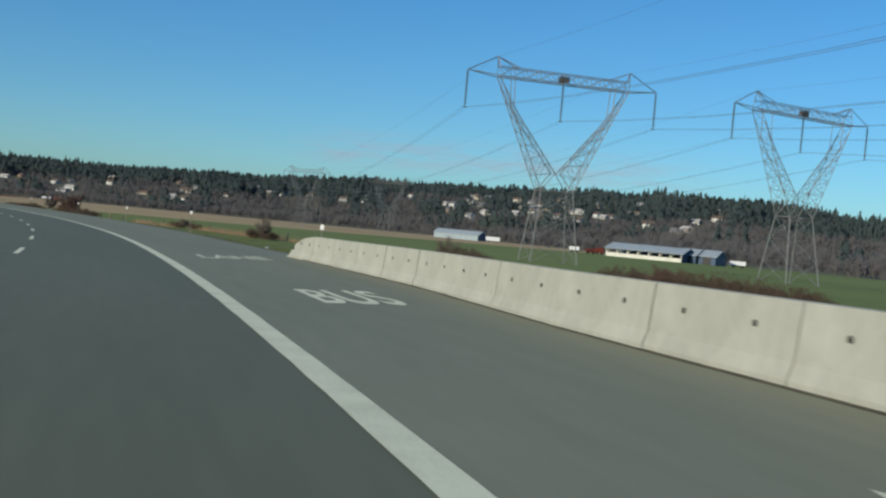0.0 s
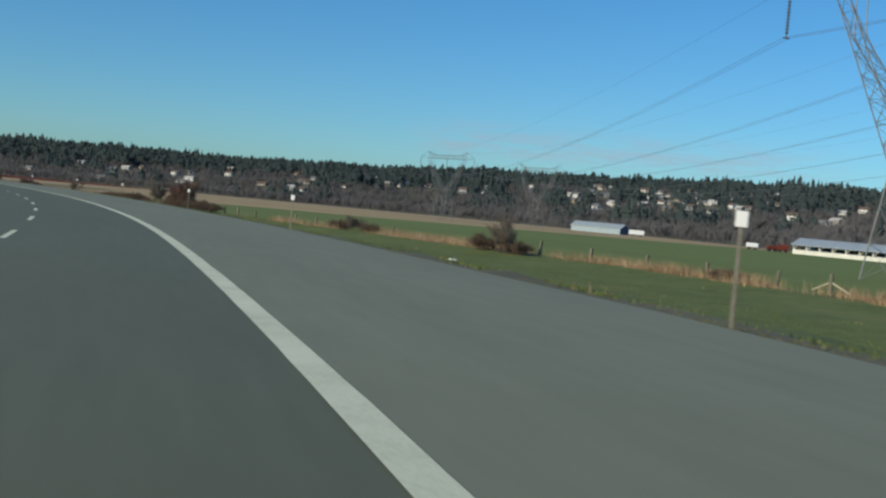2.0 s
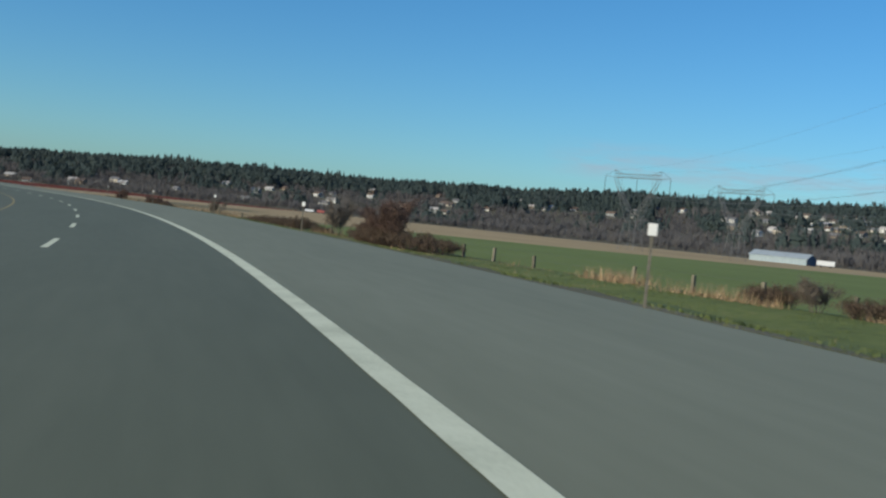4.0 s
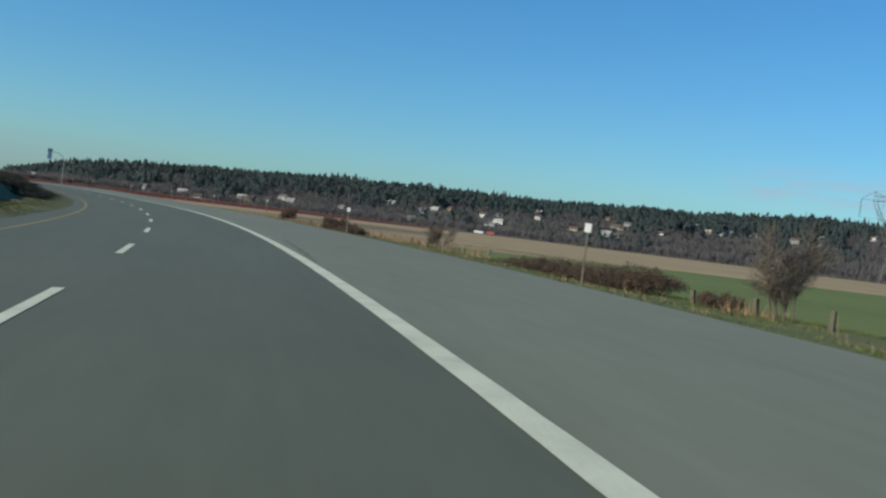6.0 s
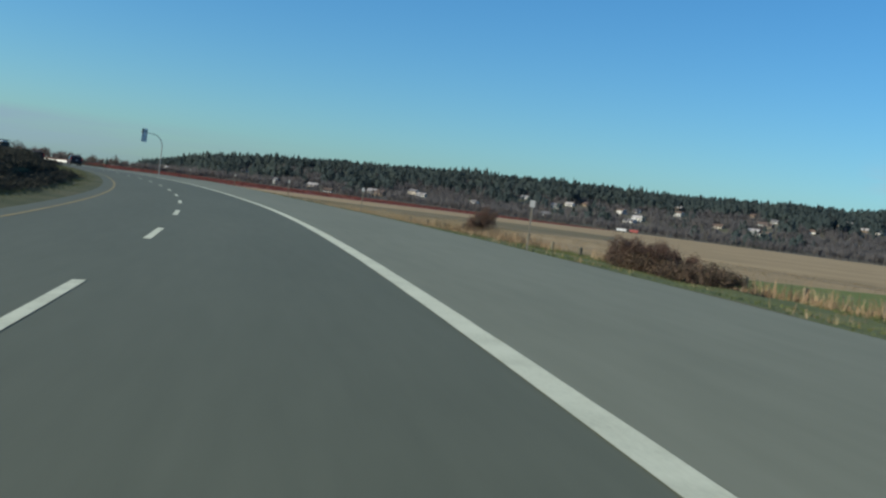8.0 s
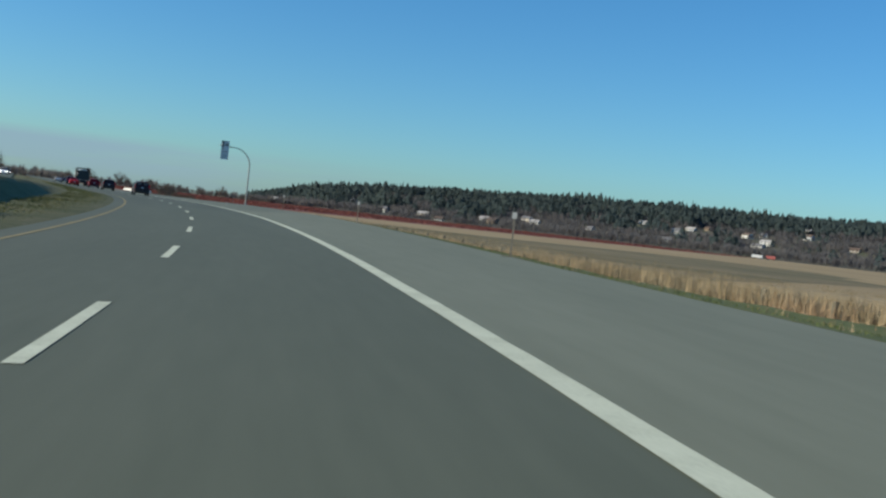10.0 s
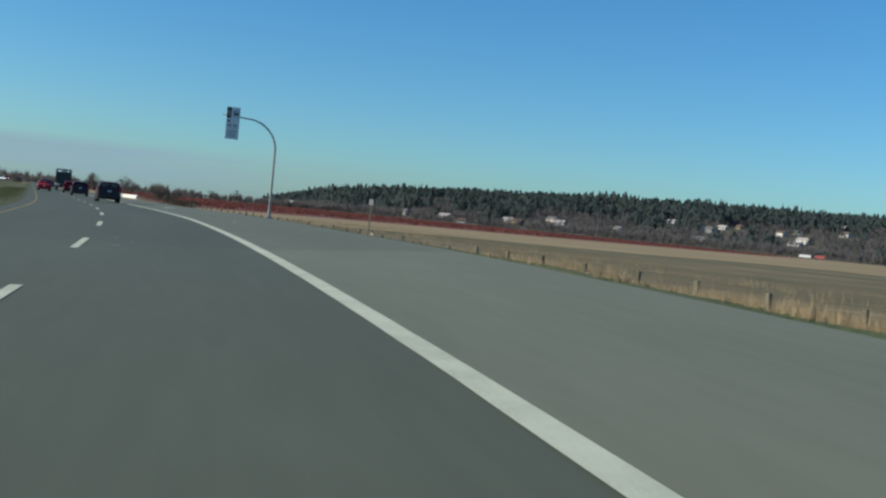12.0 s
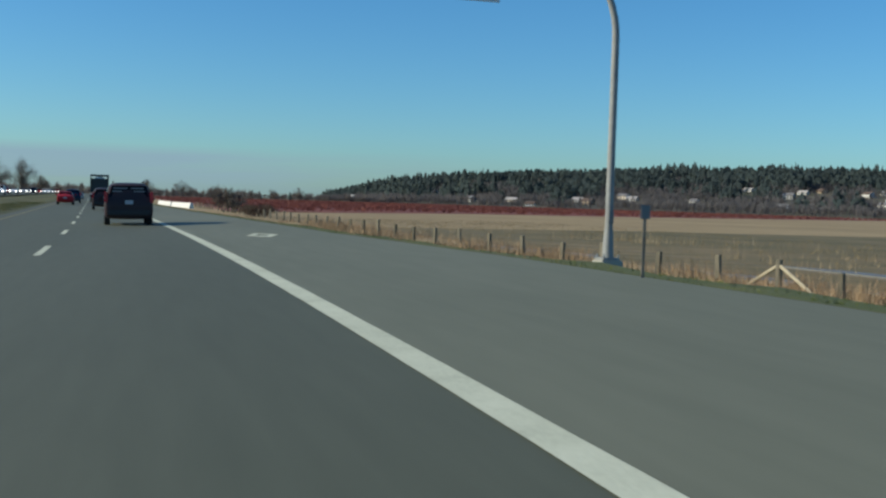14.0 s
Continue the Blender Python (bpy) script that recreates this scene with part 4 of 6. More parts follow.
def tank_truck(place, turn):
    """A lorry with a tank inside an open container frame."""
    ob = empty("tank_truck", Matrix.Translation(place) @ pose(0, 0, 0, 0, 0, turn), "lorry carrying a white tank in a dark steel container frame", "truck")
    steel_dark = plain("frame_paint_dark", (0.03, 0.035, 0.035), 0.6)
    tank_white = plain("tank_white", (0.62, 0.62, 0.60), 0.35)
    for y0, y1, nm in ((-7.0, -1.0, "tank"), (-0.4, 3.2, "tank")):
        bm = bmesh.new()
        rod(bm, (0, y0 + 0.25, 2.65), (0, y1 - 0.25, 2.65), 1.08, seg=24)
        part(nm, bm, tank_white, ob, "white cylindrical tank")
        bm = bmesh.new()
        for x in (-1.2, 1.2):
            for y in (y0, y1):
                box(bm, x - 0.07, x + 0.07, y - 0.07, y + 0.07, 1.35, 3.95)
            for z in (1.40, 3.90):
                box(bm, x - 0.07, x + 0.07, y0, y1, z - 0.07, z + 0.07)
        for y in (y0, y1):
            for z in (1.40, 3.90):
                box(bm, -1.2, 1.2, y - 0.07, y + 0.07, z - 0.07, z + 0.07)
        box(bm, -1.15, 1.15, y0 + 0.1, y0 + 0.16, 1.4, 3.4)
        part("container_frame", bm, steel_dark, ob, "dark steel container frame")
    bm = bmesh.new()
    box(bm, -0.55, 0.55, -7.2, 6.6, 0.85, 1.28, 0.03)
    box(bm, -1.2, 1.2, -7.3, -7.15, 0.55, 0.85)
    part("chassis", bm, trim_black, ob)
    bm = bmesh.new()
    box(bm, -1.2, 1.2, 3.9, 6.4, 0.7, 3.3, 0.18)
    part("cab", bm, white_paint, ob, "white lorry cab")
    for sgn in (-1, 1):
        bm = bmesh.new()
        box(bm, sgn * 0.95 - 0.2, sgn * 0.95 + 0.2, -7.34, -7.28, 0.72, 0.84)
        part("tail_lamp", bm, lamp_red, ob, "red tail lamp")
        for y in (-5.9, -4.6, 1.6, 2.8, 5.4):
            bm = bmesh.new()
            rod(bm, (sgn * 1.05 - 0.16, y, 0.5), (sgn * 1.05 + 0.16, y, 0.5), 0.5, seg=20)
            wheel = part("wheel", bm, tyre_rubber, ob, "black lorry tyre")
            bm = bmesh.new()
            rod(bm, (sgn * 1.2, y, 0.5), (sgn * 1.225, y, 0.5), 0.28, seg=12)
            part("rim", bm, rim_metal, wheel, "grey steel wheel rim")


tank_truck(on_road(512, -1.9), heading(512))


# ---------------------------------------------------------------- overhead bus-lane sign
def overhead_sign():
    foot = Vector((-107.35, 337.44, 0))
    s0 = 358.3
    foot.z = float(shore_z(np.array(s0), np.array(6.44)))
    ob = empty("overhead_sign", Matrix.Translation(foot) @ pose(0, 0, 0, 0, 0, heading(s0)), "curved grey pole holding a white bus lane sign overhead", "road sign")
    top = 0.25
    bm = bmesh.new()
    path = [(0, top - 0.02), (0, 1.6), (0, 3.0), (0, 4.15)]
    path += [(-1.75 + 1.75 * math.cos(a), 4.15 + 1.72 * math.sin(a)) for a in [radians(6 * k) for k in range(1, 15)]]
    path += [(-1.75, 5.87), (-2.6, 5.93), (-3.25, 5.97)]
    rings = []
    for k, (x, z) in enumerate(path):
        xa, za = path[max(0, k - 1)]
        xb, zb = path[min(len(path) - 1, k + 1)]
        d = Vector((xb - xa, 0, zb - za)).normalized()
        n = Vector((d.z, 0, -d.x))
        r = 0.072 - 0.032 * k / (len(path) - 1)
        rings.append([bm.verts.new(Vector((x, 0, z)) + r * (n * math.cos(t) + Vector((0, 1, 0)) * math.sin(t))) for t in [2 * math.pi * i / 16 for i in range(16)]])
    for a, b in zip(rings, rings[1:]):
        for i in range(16):
            bm.faces.new((a[i], a[(i + 1) % 16], b[(i + 1) % 16], b[i]))
    bm.faces.new(rings[-1])
    bmesh.ops.recalc_face_normals(bm, faces=bm.faces)
    part("pole", bm, pole_steel, ob, smooth=True)
    bm = bmesh.new()
    box(bm, -0.22, 0.22, -0.22, 0.22, -0.5, top - 0.10, 0.03)
    part("concrete_footing", bm, concrete, ob, "low concrete footing")
    bm = bmesh.new()
    box(bm, -0.17, 0.17, -0.17, 0.17, top - 0.10, top - 0.06, 0.01)
    rod(bm, (0, 0, top - 0.06), (0, 0, top + 0.45), 0.105, 0.078, 16)
    for x in (-0.14, 0.14):
        for y in (-0.14, 0.14):
            rod(bm, (x, y, top - 0.07), (x, y, top + 0.0), 0.02, seg=6)
    part("base_plate", bm, pole_steel, ob, "bolted steel base plate")
    bm = bmesh.new()
    box(bm, -0.05, 0.05, -0.10, -0.06, 0.80, 1.05, 0.01)
    part("hand_hole_cover", bm, steel, ob)
    face = material("sign_white", [(0.55, 0.57, 0.58), (0.66, 0.68, 0.69), (0.70, 0.72, 0.72)], 1.5, 0.45, fine=8)
    ink = plain("sign_black", (0.02, 0.02, 0.022), 0.5)
    bm = bmesh.new()
    x0, x1, z0, z1, y = -3.06, -2.28, 4.78, 6.66, -0.16
    box(bm, x0, x1, y - 0.012, y + 0.012, z0, z1, 0.006)
    panel = part("sign_panel", bm, face, ob, "white rectangular sign panel")
    panel.location.z = -0.22
    for z in (5.6, 6.2):
        bm = bmesh.new()
        box(bm, -3.0, -2.34, y + 0.012, y + 0.075, z - 0.03, z + 0.03)
        part("bracket", bm, steel, panel)

    def ink_part(nm, bm, mat=ink):
        part(nm, bm, mat, panel)

    bm = bmesh.new()
    box(bm, x0 + 0.01, x0 + 0.27, y - 0.018, y - 0.013, 6.02, 6.64)
    ink_part("black_field", bm)
    bm = bmesh.new()
    cx, cz = x0 + 0.14, 6.30
    for k in range(4):
        a, b = k * math.pi / 2, (k + 1) * math.pi / 2
        p, q = Vector((cx + 0.075 * math.cos(a), y - 0.021, cz + 0.17 * math.sin(a))), Vector((cx + 0.075 * math.cos(b), y - 0.021, cz + 0.17 * math.sin(b)))
        rod(bm, p, q, 0.014, seg=4)
    ink_part("diamond", bm, face)
    bm = bmesh.new()
    box(bm, x0 + 0.40, x0 + 0.70, y - 0.018, y - 0.013, 6.22, 6.46, 0.002)
    for x in (x0 + 0.43, x0 + 0.60):
        box(bm, x, x + 0.07, y - 0.018, y - 0.013, 6.12, 6.22)
    ink_part("bus_symbol", bm)
    bm = bmesh.new()
    box(bm, x0 + 0.44, x0 + 0.66, y - 0.024, y - 0.019, 6.34, 6.43)
    ink_part("bus_window", bm, face)
    bm = bmesh.new()
    a = [Vector((x0 + 0.06, y - 0.016, 5.92)), Vector((x0 + 0.24, y - 0.016, 5.86)), Vector((x0 + 0.20, y - 0.016, 5.74)), Vector((x0 + 0.10, y - 0.016, 5.80))]
    slab(bm, a, 0.004)
    ink_part("arrow", bm)
    for z, w0, w1, h in ((5.58, 0.10, 0.34, 0.10), (5.58, 0.42, 0.66, 0.10), (5.42, 0.10, 0.68, 0.02), (5.24, 0.12, 0.66, 0.05), (5.10, 0.12, 0.60, 0.05), (4.96, 0.20, 0.58, 0.05)):
        bm = bmesh.new()
        box(bm, x0 + w0, x0 + w1, y - 0.018, y - 0.013, z - h / 2, z + h / 2)
        ink_part("lettering_bar", bm, plain("sign_grey", (0.22, 0.23, 0.24), 0.6))


overhead_sign()


# ---------------------------------------------------------------- road writing
def road_word(text, s, lat, length, width):
    cu = bpy.data.curves.new("word", "FONT")
    cu.body, cu.size, cu.align_x = text, 1.0, "CENTER"
    cu.offset, cu.resolution_u = 0.02, 6
    tmp = new("word", cu)
    bpy.context.view_layer.update()
    me = bpy.data.meshes.new_from_object(tmp.evaluated_get(bpy.context.evaluated_depsgraph_get()))
    bpy.data.objects.remove(tmp)
    co = np.zeros(len(me.vertices) * 3)
    me.vertices.foreach_get("co", co)
    co = co.reshape(-1, 3)
    lo, hi = co.min(0), co.max(0)
    u, v = (co[:, 0] - lo[0]) / (hi[0] - lo[0]), (co[:, 1] - lo[1]) / (hi[1] - lo[1])
    ss, ll = s + v * length, lat + (u - 0.5) * width
    x, y = road_xy(ss, ll)
    me.vertices.foreach_set("co", np.stack([x, y, road_z(ss, ll) + 0.006], -1).ravel())
    me.materials.clear()
    me.materials.append(paint_white)
    me.update()
    ob = new("road_word", me)
    return tagged(ob, "white word " + text + " painted on the bus lane", "road marking", kind="structure")


road_word("BUS", 4.0, 2.0, 2.95, 1.27)
road_word("LANE", 19.05, 2.05, 2.26, 1.9)


def road_diamond(s, lat, length, width):
    n, v, f = 4, [], []
    for k in range(4):
        a = k * math.pi / 2
        for q in (1.0, 0.5):
            ss, ll = s + math.sin(a) * length / 2 * q, lat + math.cos(a) * width / 2 * q
            x, y = road_xy(ss, ll)
            v.append((x, y, road_z(ss, ll) + 0.006))
    f = [(2 * k, 2 * ((k + 1) % 4), 2 * ((k + 1) % 4) + 1, 2 * k + 1) for k in range(4)]
    tagged(mesh_object("road_diamond", v, f, paint_white), "white diamond outline painted on the bus lane", "road marking", kind="structure")


road_diamond(-8.58, 1.98, 3.6, 1.0)
road_diamond(371.0, 1.85, 3.2, 0.9)


# ---------------------------------------------------------------- marker posts and fences
wood_grey = material("weathered_wood", [(0.085, 0.076, 0.056), (0.15, 0.135, 0.098), (0.225, 0.20, 0.145)], 3, 0.9, fine=30, bump=0.3, vary=0.3, stretch=(1, 1, 0.2))
post_grey = material("marker_post_grey", [(0.11, 0.10, 0.08), (0.17, 0.155, 0.125), (0.225, 0.205, 0.17)], 3, 0.85, fine=25, vary=0.2)
reflector = plain("reflector_white", (0.74, 0.73, 0.70), 0.4)
reflector_dull = plain("reflector_mid_grey", (0.36, 0.37, 0.37), 0.6)
reflector_grey = plain("reflector_dark_grey", (0.15, 0.165, 0.17), 0.6)


def marker_post(s, lat, top):
    """A slim post whose top stands at an absolute height."""
    x, y = road_xy(s, lat)
    z = float(shore_z(np.array(s), np.array(lat))) - 0.03
    ob = empty("marker_post", Matrix.Translation((float(x), float(y), z)) @ pose(0, 0, 0, 0, 0, heading(s) - (26 if s < 340 else 0)), "slim grey roadside marker post" + (" with a white reflector plate" if s < 200 else " with a greyish reflector plate"), "marker post", "marker posts")
    high = top - z
    bm = bmesh.new()
    box(bm, -0.021, 0.021, -0.009, 0.009, -0.3, high, 0.003)
    part("post", bm, post_grey, ob)
    # Plates turn grey past 200 m and darker past 340 m.
    bm = bmesh.new()
    box(bm, -0.065, 0.065, -0.020, -0.010, high - 0.15, high + 0.02, 0.004)
    part("reflector_plate", bm, reflector if s < 200 else reflector_dull if s < 340 else reflector_grey, ob, "white reflector plate" if s < 200 else "reflector plate in a greyer tone")
    return ob


for s, lat, top in ((24.6, 5.5, 1.07), (52.3, 4.9, 1.1), (79.5, 4.8, 0.95), (107.3, 4.9, 0.85), (137.0, 4.9, 0.85), (164.0, 4.95, 0.9), (192.0, 4.7, 0.85), (220.4, 4.88, 0.93), (246.5, 4.8, 0.9), (272.4, 4.8, 0.95), (299.4, 4.7, 1.0), (324.3, 4.1, 1.07), (352.3, 4.1, 0.78)):
    marker_post(s, lat, top)


def fence_spot(s):
    lat = float(fence_lat(s))
    x, y = road_xy(s, lat)
    return Vector((float(x), float(y), float(shore_z(np.array(s), np.array(lat)))))


def fence():
    rng = random.Random(3)
    ob = empty("field_fence", Matrix.Identity(4), "weathered wooden post and wire fence along the field edge", "fence")
    meshes = []
    for k in range(4):
        bm = bmesh.new()
        rod(bm, (0, 0, -0.4), (0.02 * (k - 1.5), 0, 0.98 + 0.05 * k), 0.108, 0.098, 4)
        bmesh.ops.bevel(bm, geom=[e for e in bm.edges if min(v.co.z for v in e.verts) > 0.8], offset=0.012, segments=1, affect="EDGES")
        me = bpy.data.meshes.new("post")
        bm.to_mesh(me)
        bm.free()
        me.materials.append(wood_grey)
        meshes.append(me)
    spots = []
    for k in range(-52, 70):
        s = float(np.interp(k, [-52, -43, -42, -41, -40, -39, -38, -37, -36, 0, 17, 22, 23, 24, 25, 26, 27, 28, 29, 30, 31, 32, 33, 70], [47.5, 83.8, 87.0, 91.6, 96.0, 100.5, 105.1, 109.6, 114.0, 258.6, 328.6, 349.85, 353.75, 358.5, 363.1, 365.75, 368.75, 372.5, 376.75, 380.35, 384.5, 388.75, 393.25, 548.0]))
        p = fence_spot(s)
        spots.append((s, p))
        if rng.random() < 0.04 or min(abs(s - 365.75), abs(s - 83.8)) < 1.0:
            continue
        o = new("post", meshes[rng.randrange(4)])
        o.parent = ob
        o.matrix_world = Matrix.Translation(p + Vector((0, 0, rng.uniform(-0.1, 0.05) - float(np.interp(s, [90, 150, 200, 290, 305, 322, 345, 352], [0.25, 0.32, 0.55, 0.5, 0.42, -0.04, 0.02, 0.12]))))) @ pose(0, 0, 0, rng.gauss(0, 3), rng.gauss(0, 3), heading(s) + 70 + rng.uniform(-12, 12))
    fence_wire = plain("fence_wire", (0.16, 0.15, 0.14), 0.6, 0.7)
    for h in (0.42, 0.78):
        cu = bpy.data.curves.new("wire", "CURVE")
        cu.dimensions, cu.bevel_depth, cu.bevel_resolution = "3D", 0.004, 0
        sp = cu.splines.new("POLY")
        sp.points.add(len(spots) - 1)
        for k, (s, p) in enumerate(spots):
            sp.points[k].co = (p.x, p.y, p.z + h, 1)
        cu.materials.append(fence_wire)
        o = new("wire", cu)
        o.parent = ob
    # braced corner posts
    brace_wood = material("brace_wood", [(0.30, 0.26, 0.18), (0.42, 0.37, 0.26), (0.48, 0.42, 0.30)], 3, 0.9, fine=25)
    for s in (365.75, 83.8):
        a = fence_spot(s)
        reach = 1.6 if s > 200 else 1.0
        for d in (-reach, reach):
            b = fence_spot(s + d)
            bm = bmesh.new()
            rod(bm, a + Vector((0, 0, 0.86 if s > 200 else 0.6)), b + Vector((0, 0, 0.15)), 0.05 if s > 200 else 0.035, seg=8)
            part("brace", bm, brace_wood, ob, "pale sloping timber brace")
        bm = bmesh.new()
        rod(bm, a - Vector((0, 0, 0.4)), a + Vector((0, 0, 1.0)), 0.10, 0.09, 10)
        part("corner_post", bm, wood_grey, ob)


fence()


def far_barrier():
    """Pale concrete barrier line beside the bus lane ahead."""
    profile = [(0.0, 0.0), (0.02, 0.10), (0.12, 0.46), (0.28, 0.46), (0.38, 0.10), (0.41, 0.0)]
    pale = material("pale_concrete", [(0.52, 0.51, 0.47), (0.64, 0.63, 0.59), (0.70, 0.69, 0.65)], 1.2, 0.8, fine=12)
    for k in range(18):
        s0 = 436 + 2.52 * k + (1.6 if k > 8 else 0)
        ob = empty("road_barrier", Matrix.Translation(road_point(s0 + 1.25, 5.0)) @ pose(0, 0, 0, 0, 0, heading(s0 + 1.25)), "pale clean concrete barrier unit far along the bus lane", "barrier", "far concrete barriers")
        bm = bmesh.new()
        rows = [[bm.verts.new((x, y, z)) for x, z in profile] for y in (-1.24, 1.24)]
        for i in range(len(profile) - 1):
            bm.faces.new((rows[0][i], rows[0][i + 1], rows[1][i + 1], rows[1][i]))
        bm.faces.new(rows[0][::-1])
        bm.faces.new(rows[1])
        bmesh.ops.recalc_face_normals(bm, faces=bm.faces)
        part("body", bm, pale, ob)


far_barrier()


def litter(x, y, z, size, seed):
    """A crumpled scrap of white plastic."""
    rng = random.Random(seed)
    bm = bmesh.new()
    bmesh.ops.create_icosphere(bm, subdivisions=2, radius=size)
    for v in bm.verts:
        v.co = Vector((v.co.x * 1.5, v.co.y, v.co.z * 0.35)) * rng.uniform(0.6, 1.25)
    ob = part("litter", bm, reflector)
    ob.matrix_world = Matrix.Translation((x, y, z + size * 0.2)) @ pose(0, 0, 0, 0, 0, rng.uniform(0, 180))
    tagged(ob, "crumpled white scrap of litter lying in the grass", "litter", "roadside litter")


for k, (s, lat, size) in enumerate(((94.5, 16.5, 0.15), (34.6, 5.6, 0.07), (37.0, 8.0, 0.06), (337.0, 6.2, 0.06))):
    x, y = road_xy(s, lat)
    litter(float(x), float(y), float(shore_z(np.array(s), np.array(lat))), size, k)


# ---------------------------------------------------------------- farm buildings
roof_steel = material("roof_blue_steel", [(0.24, 0.29, 0.32), (0.33, 0.38, 0.41), (0.38, 0.43, 0.46)], 0.2, 0.5, 0.2, fine=3, stretch=(6, 1, 1))
wall_blue = material("wall_pale_blue", [(0.20, 0.26, 0.29), (0.28, 0.34, 0.37), (0.33, 0.39, 0.42)], 0.3, 0.6, fine=4, stretch=(8, 8, 1))
wall_dark_blue = material("wall_dark_blue", [(0.035, 0.06, 0.10), (0.05, 0.085, 0.14), (0.07, 0.10, 0.15)], 0.4, 0.6, fine=4)
wall_cream = material("wall_cream", [(0.45, 0.44, 0.38), (0.60, 0.59, 0.52), (0.66, 0.65, 0.58)], 0.4, 0.7, fine=4)


def gable_roof(bm, x0, x1, y0, y1, eave, ridge, over=0.4, thick=0.15):
    """Two sloping slabs; ridge along x."""
    ym = (y0 + y1) / 2
    for a, b in ((y0 - over, ym), (y1 + over, ym)):
        drop = (ridge - eave) * over / (ym - y0)
        vs = []
        for z in (0, -thick):
            vs += [bm.verts.new((x0 - over, a, eave - drop + z)), bm.verts.new((x1 + over, a, eave - drop + z)), bm.verts.new((x1 + over, b, ridge + z)), bm.verts.new((x0 - over, b, ridge + z))]
        for f in ((0, 1, 2, 3), (7, 6, 5, 4), (0, 4, 5, 1), (1, 5, 6, 2), (2, 6, 7, 3), (3, 7, 4, 0)):
            bm.faces.new([vs[i] for i in f])
    bmesh.ops.recalc_face_normals(bm, faces=bm.faces)
    return bm


def gable_end(bm, x, y0, y1, eave, ridge, t=0.2):
    ym = (y0 + y1) / 2
    out = [(y0, 0), (y1, 0), (y1, eave), (ym, ridge - 0.1), (y0, eave)]
    a, b = [[bm.verts.new((x + d, y, z)) for y, z in out] for d in (0, t)]
    bm.faces.new(a)
    bm.faces.new(b[::-1])
    for i in range(5):
        bm.faces.new((a[i], b[i], b[(i + 1) % 5], a[(i + 1) % 5]))
    bmesh.ops.recalc_face_normals(bm, faces=bm.faces)
    return bm


def long_shed():
    ob = empty("farm_shed", Matrix.Translation((214.5, 682, FIELD)) @ pose(0, 0, 0, 0, 0, -48), "long low pale blue metal shed at the field's far edge", "shed")
    L, D = 34.0, 11.0
    for y0 in (-D / 2, D / 2 - 0.25):
        part("wall", box(bmesh.new(), -L / 2, L / 2, y0, y0 + 0.25, 0, 3.6), wall_blue, ob)
    part("gable", gable_end(bmesh.new(), L / 2 - 0.2, -D / 2, D / 2, 3.6, 6.2), wall_dark_blue, ob, "dark blue gable wall")
    part("gable", gable_end(bmesh.new(), -L / 2, -D / 2, D / 2, 3.6, 6.2), wall_dark_blue, ob, "dark blue gable wall")
    part("roof", gable_roof(bmesh.new(), -L / 2, L / 2, -D / 2, D / 2, 3.6, 6.2), roof_steel, ob, "ribbed blue-grey metal roof")
    for k in range(5):
        bm = bmesh.new()
        x = -L / 2 + 4 + 6 * k
        box(bm, x, x + 2.6, -D / 2 - 0.05, -D / 2, 0.1, 2.8)
        part("door", bm, wall_blue, ob, "pale blue sliding door")


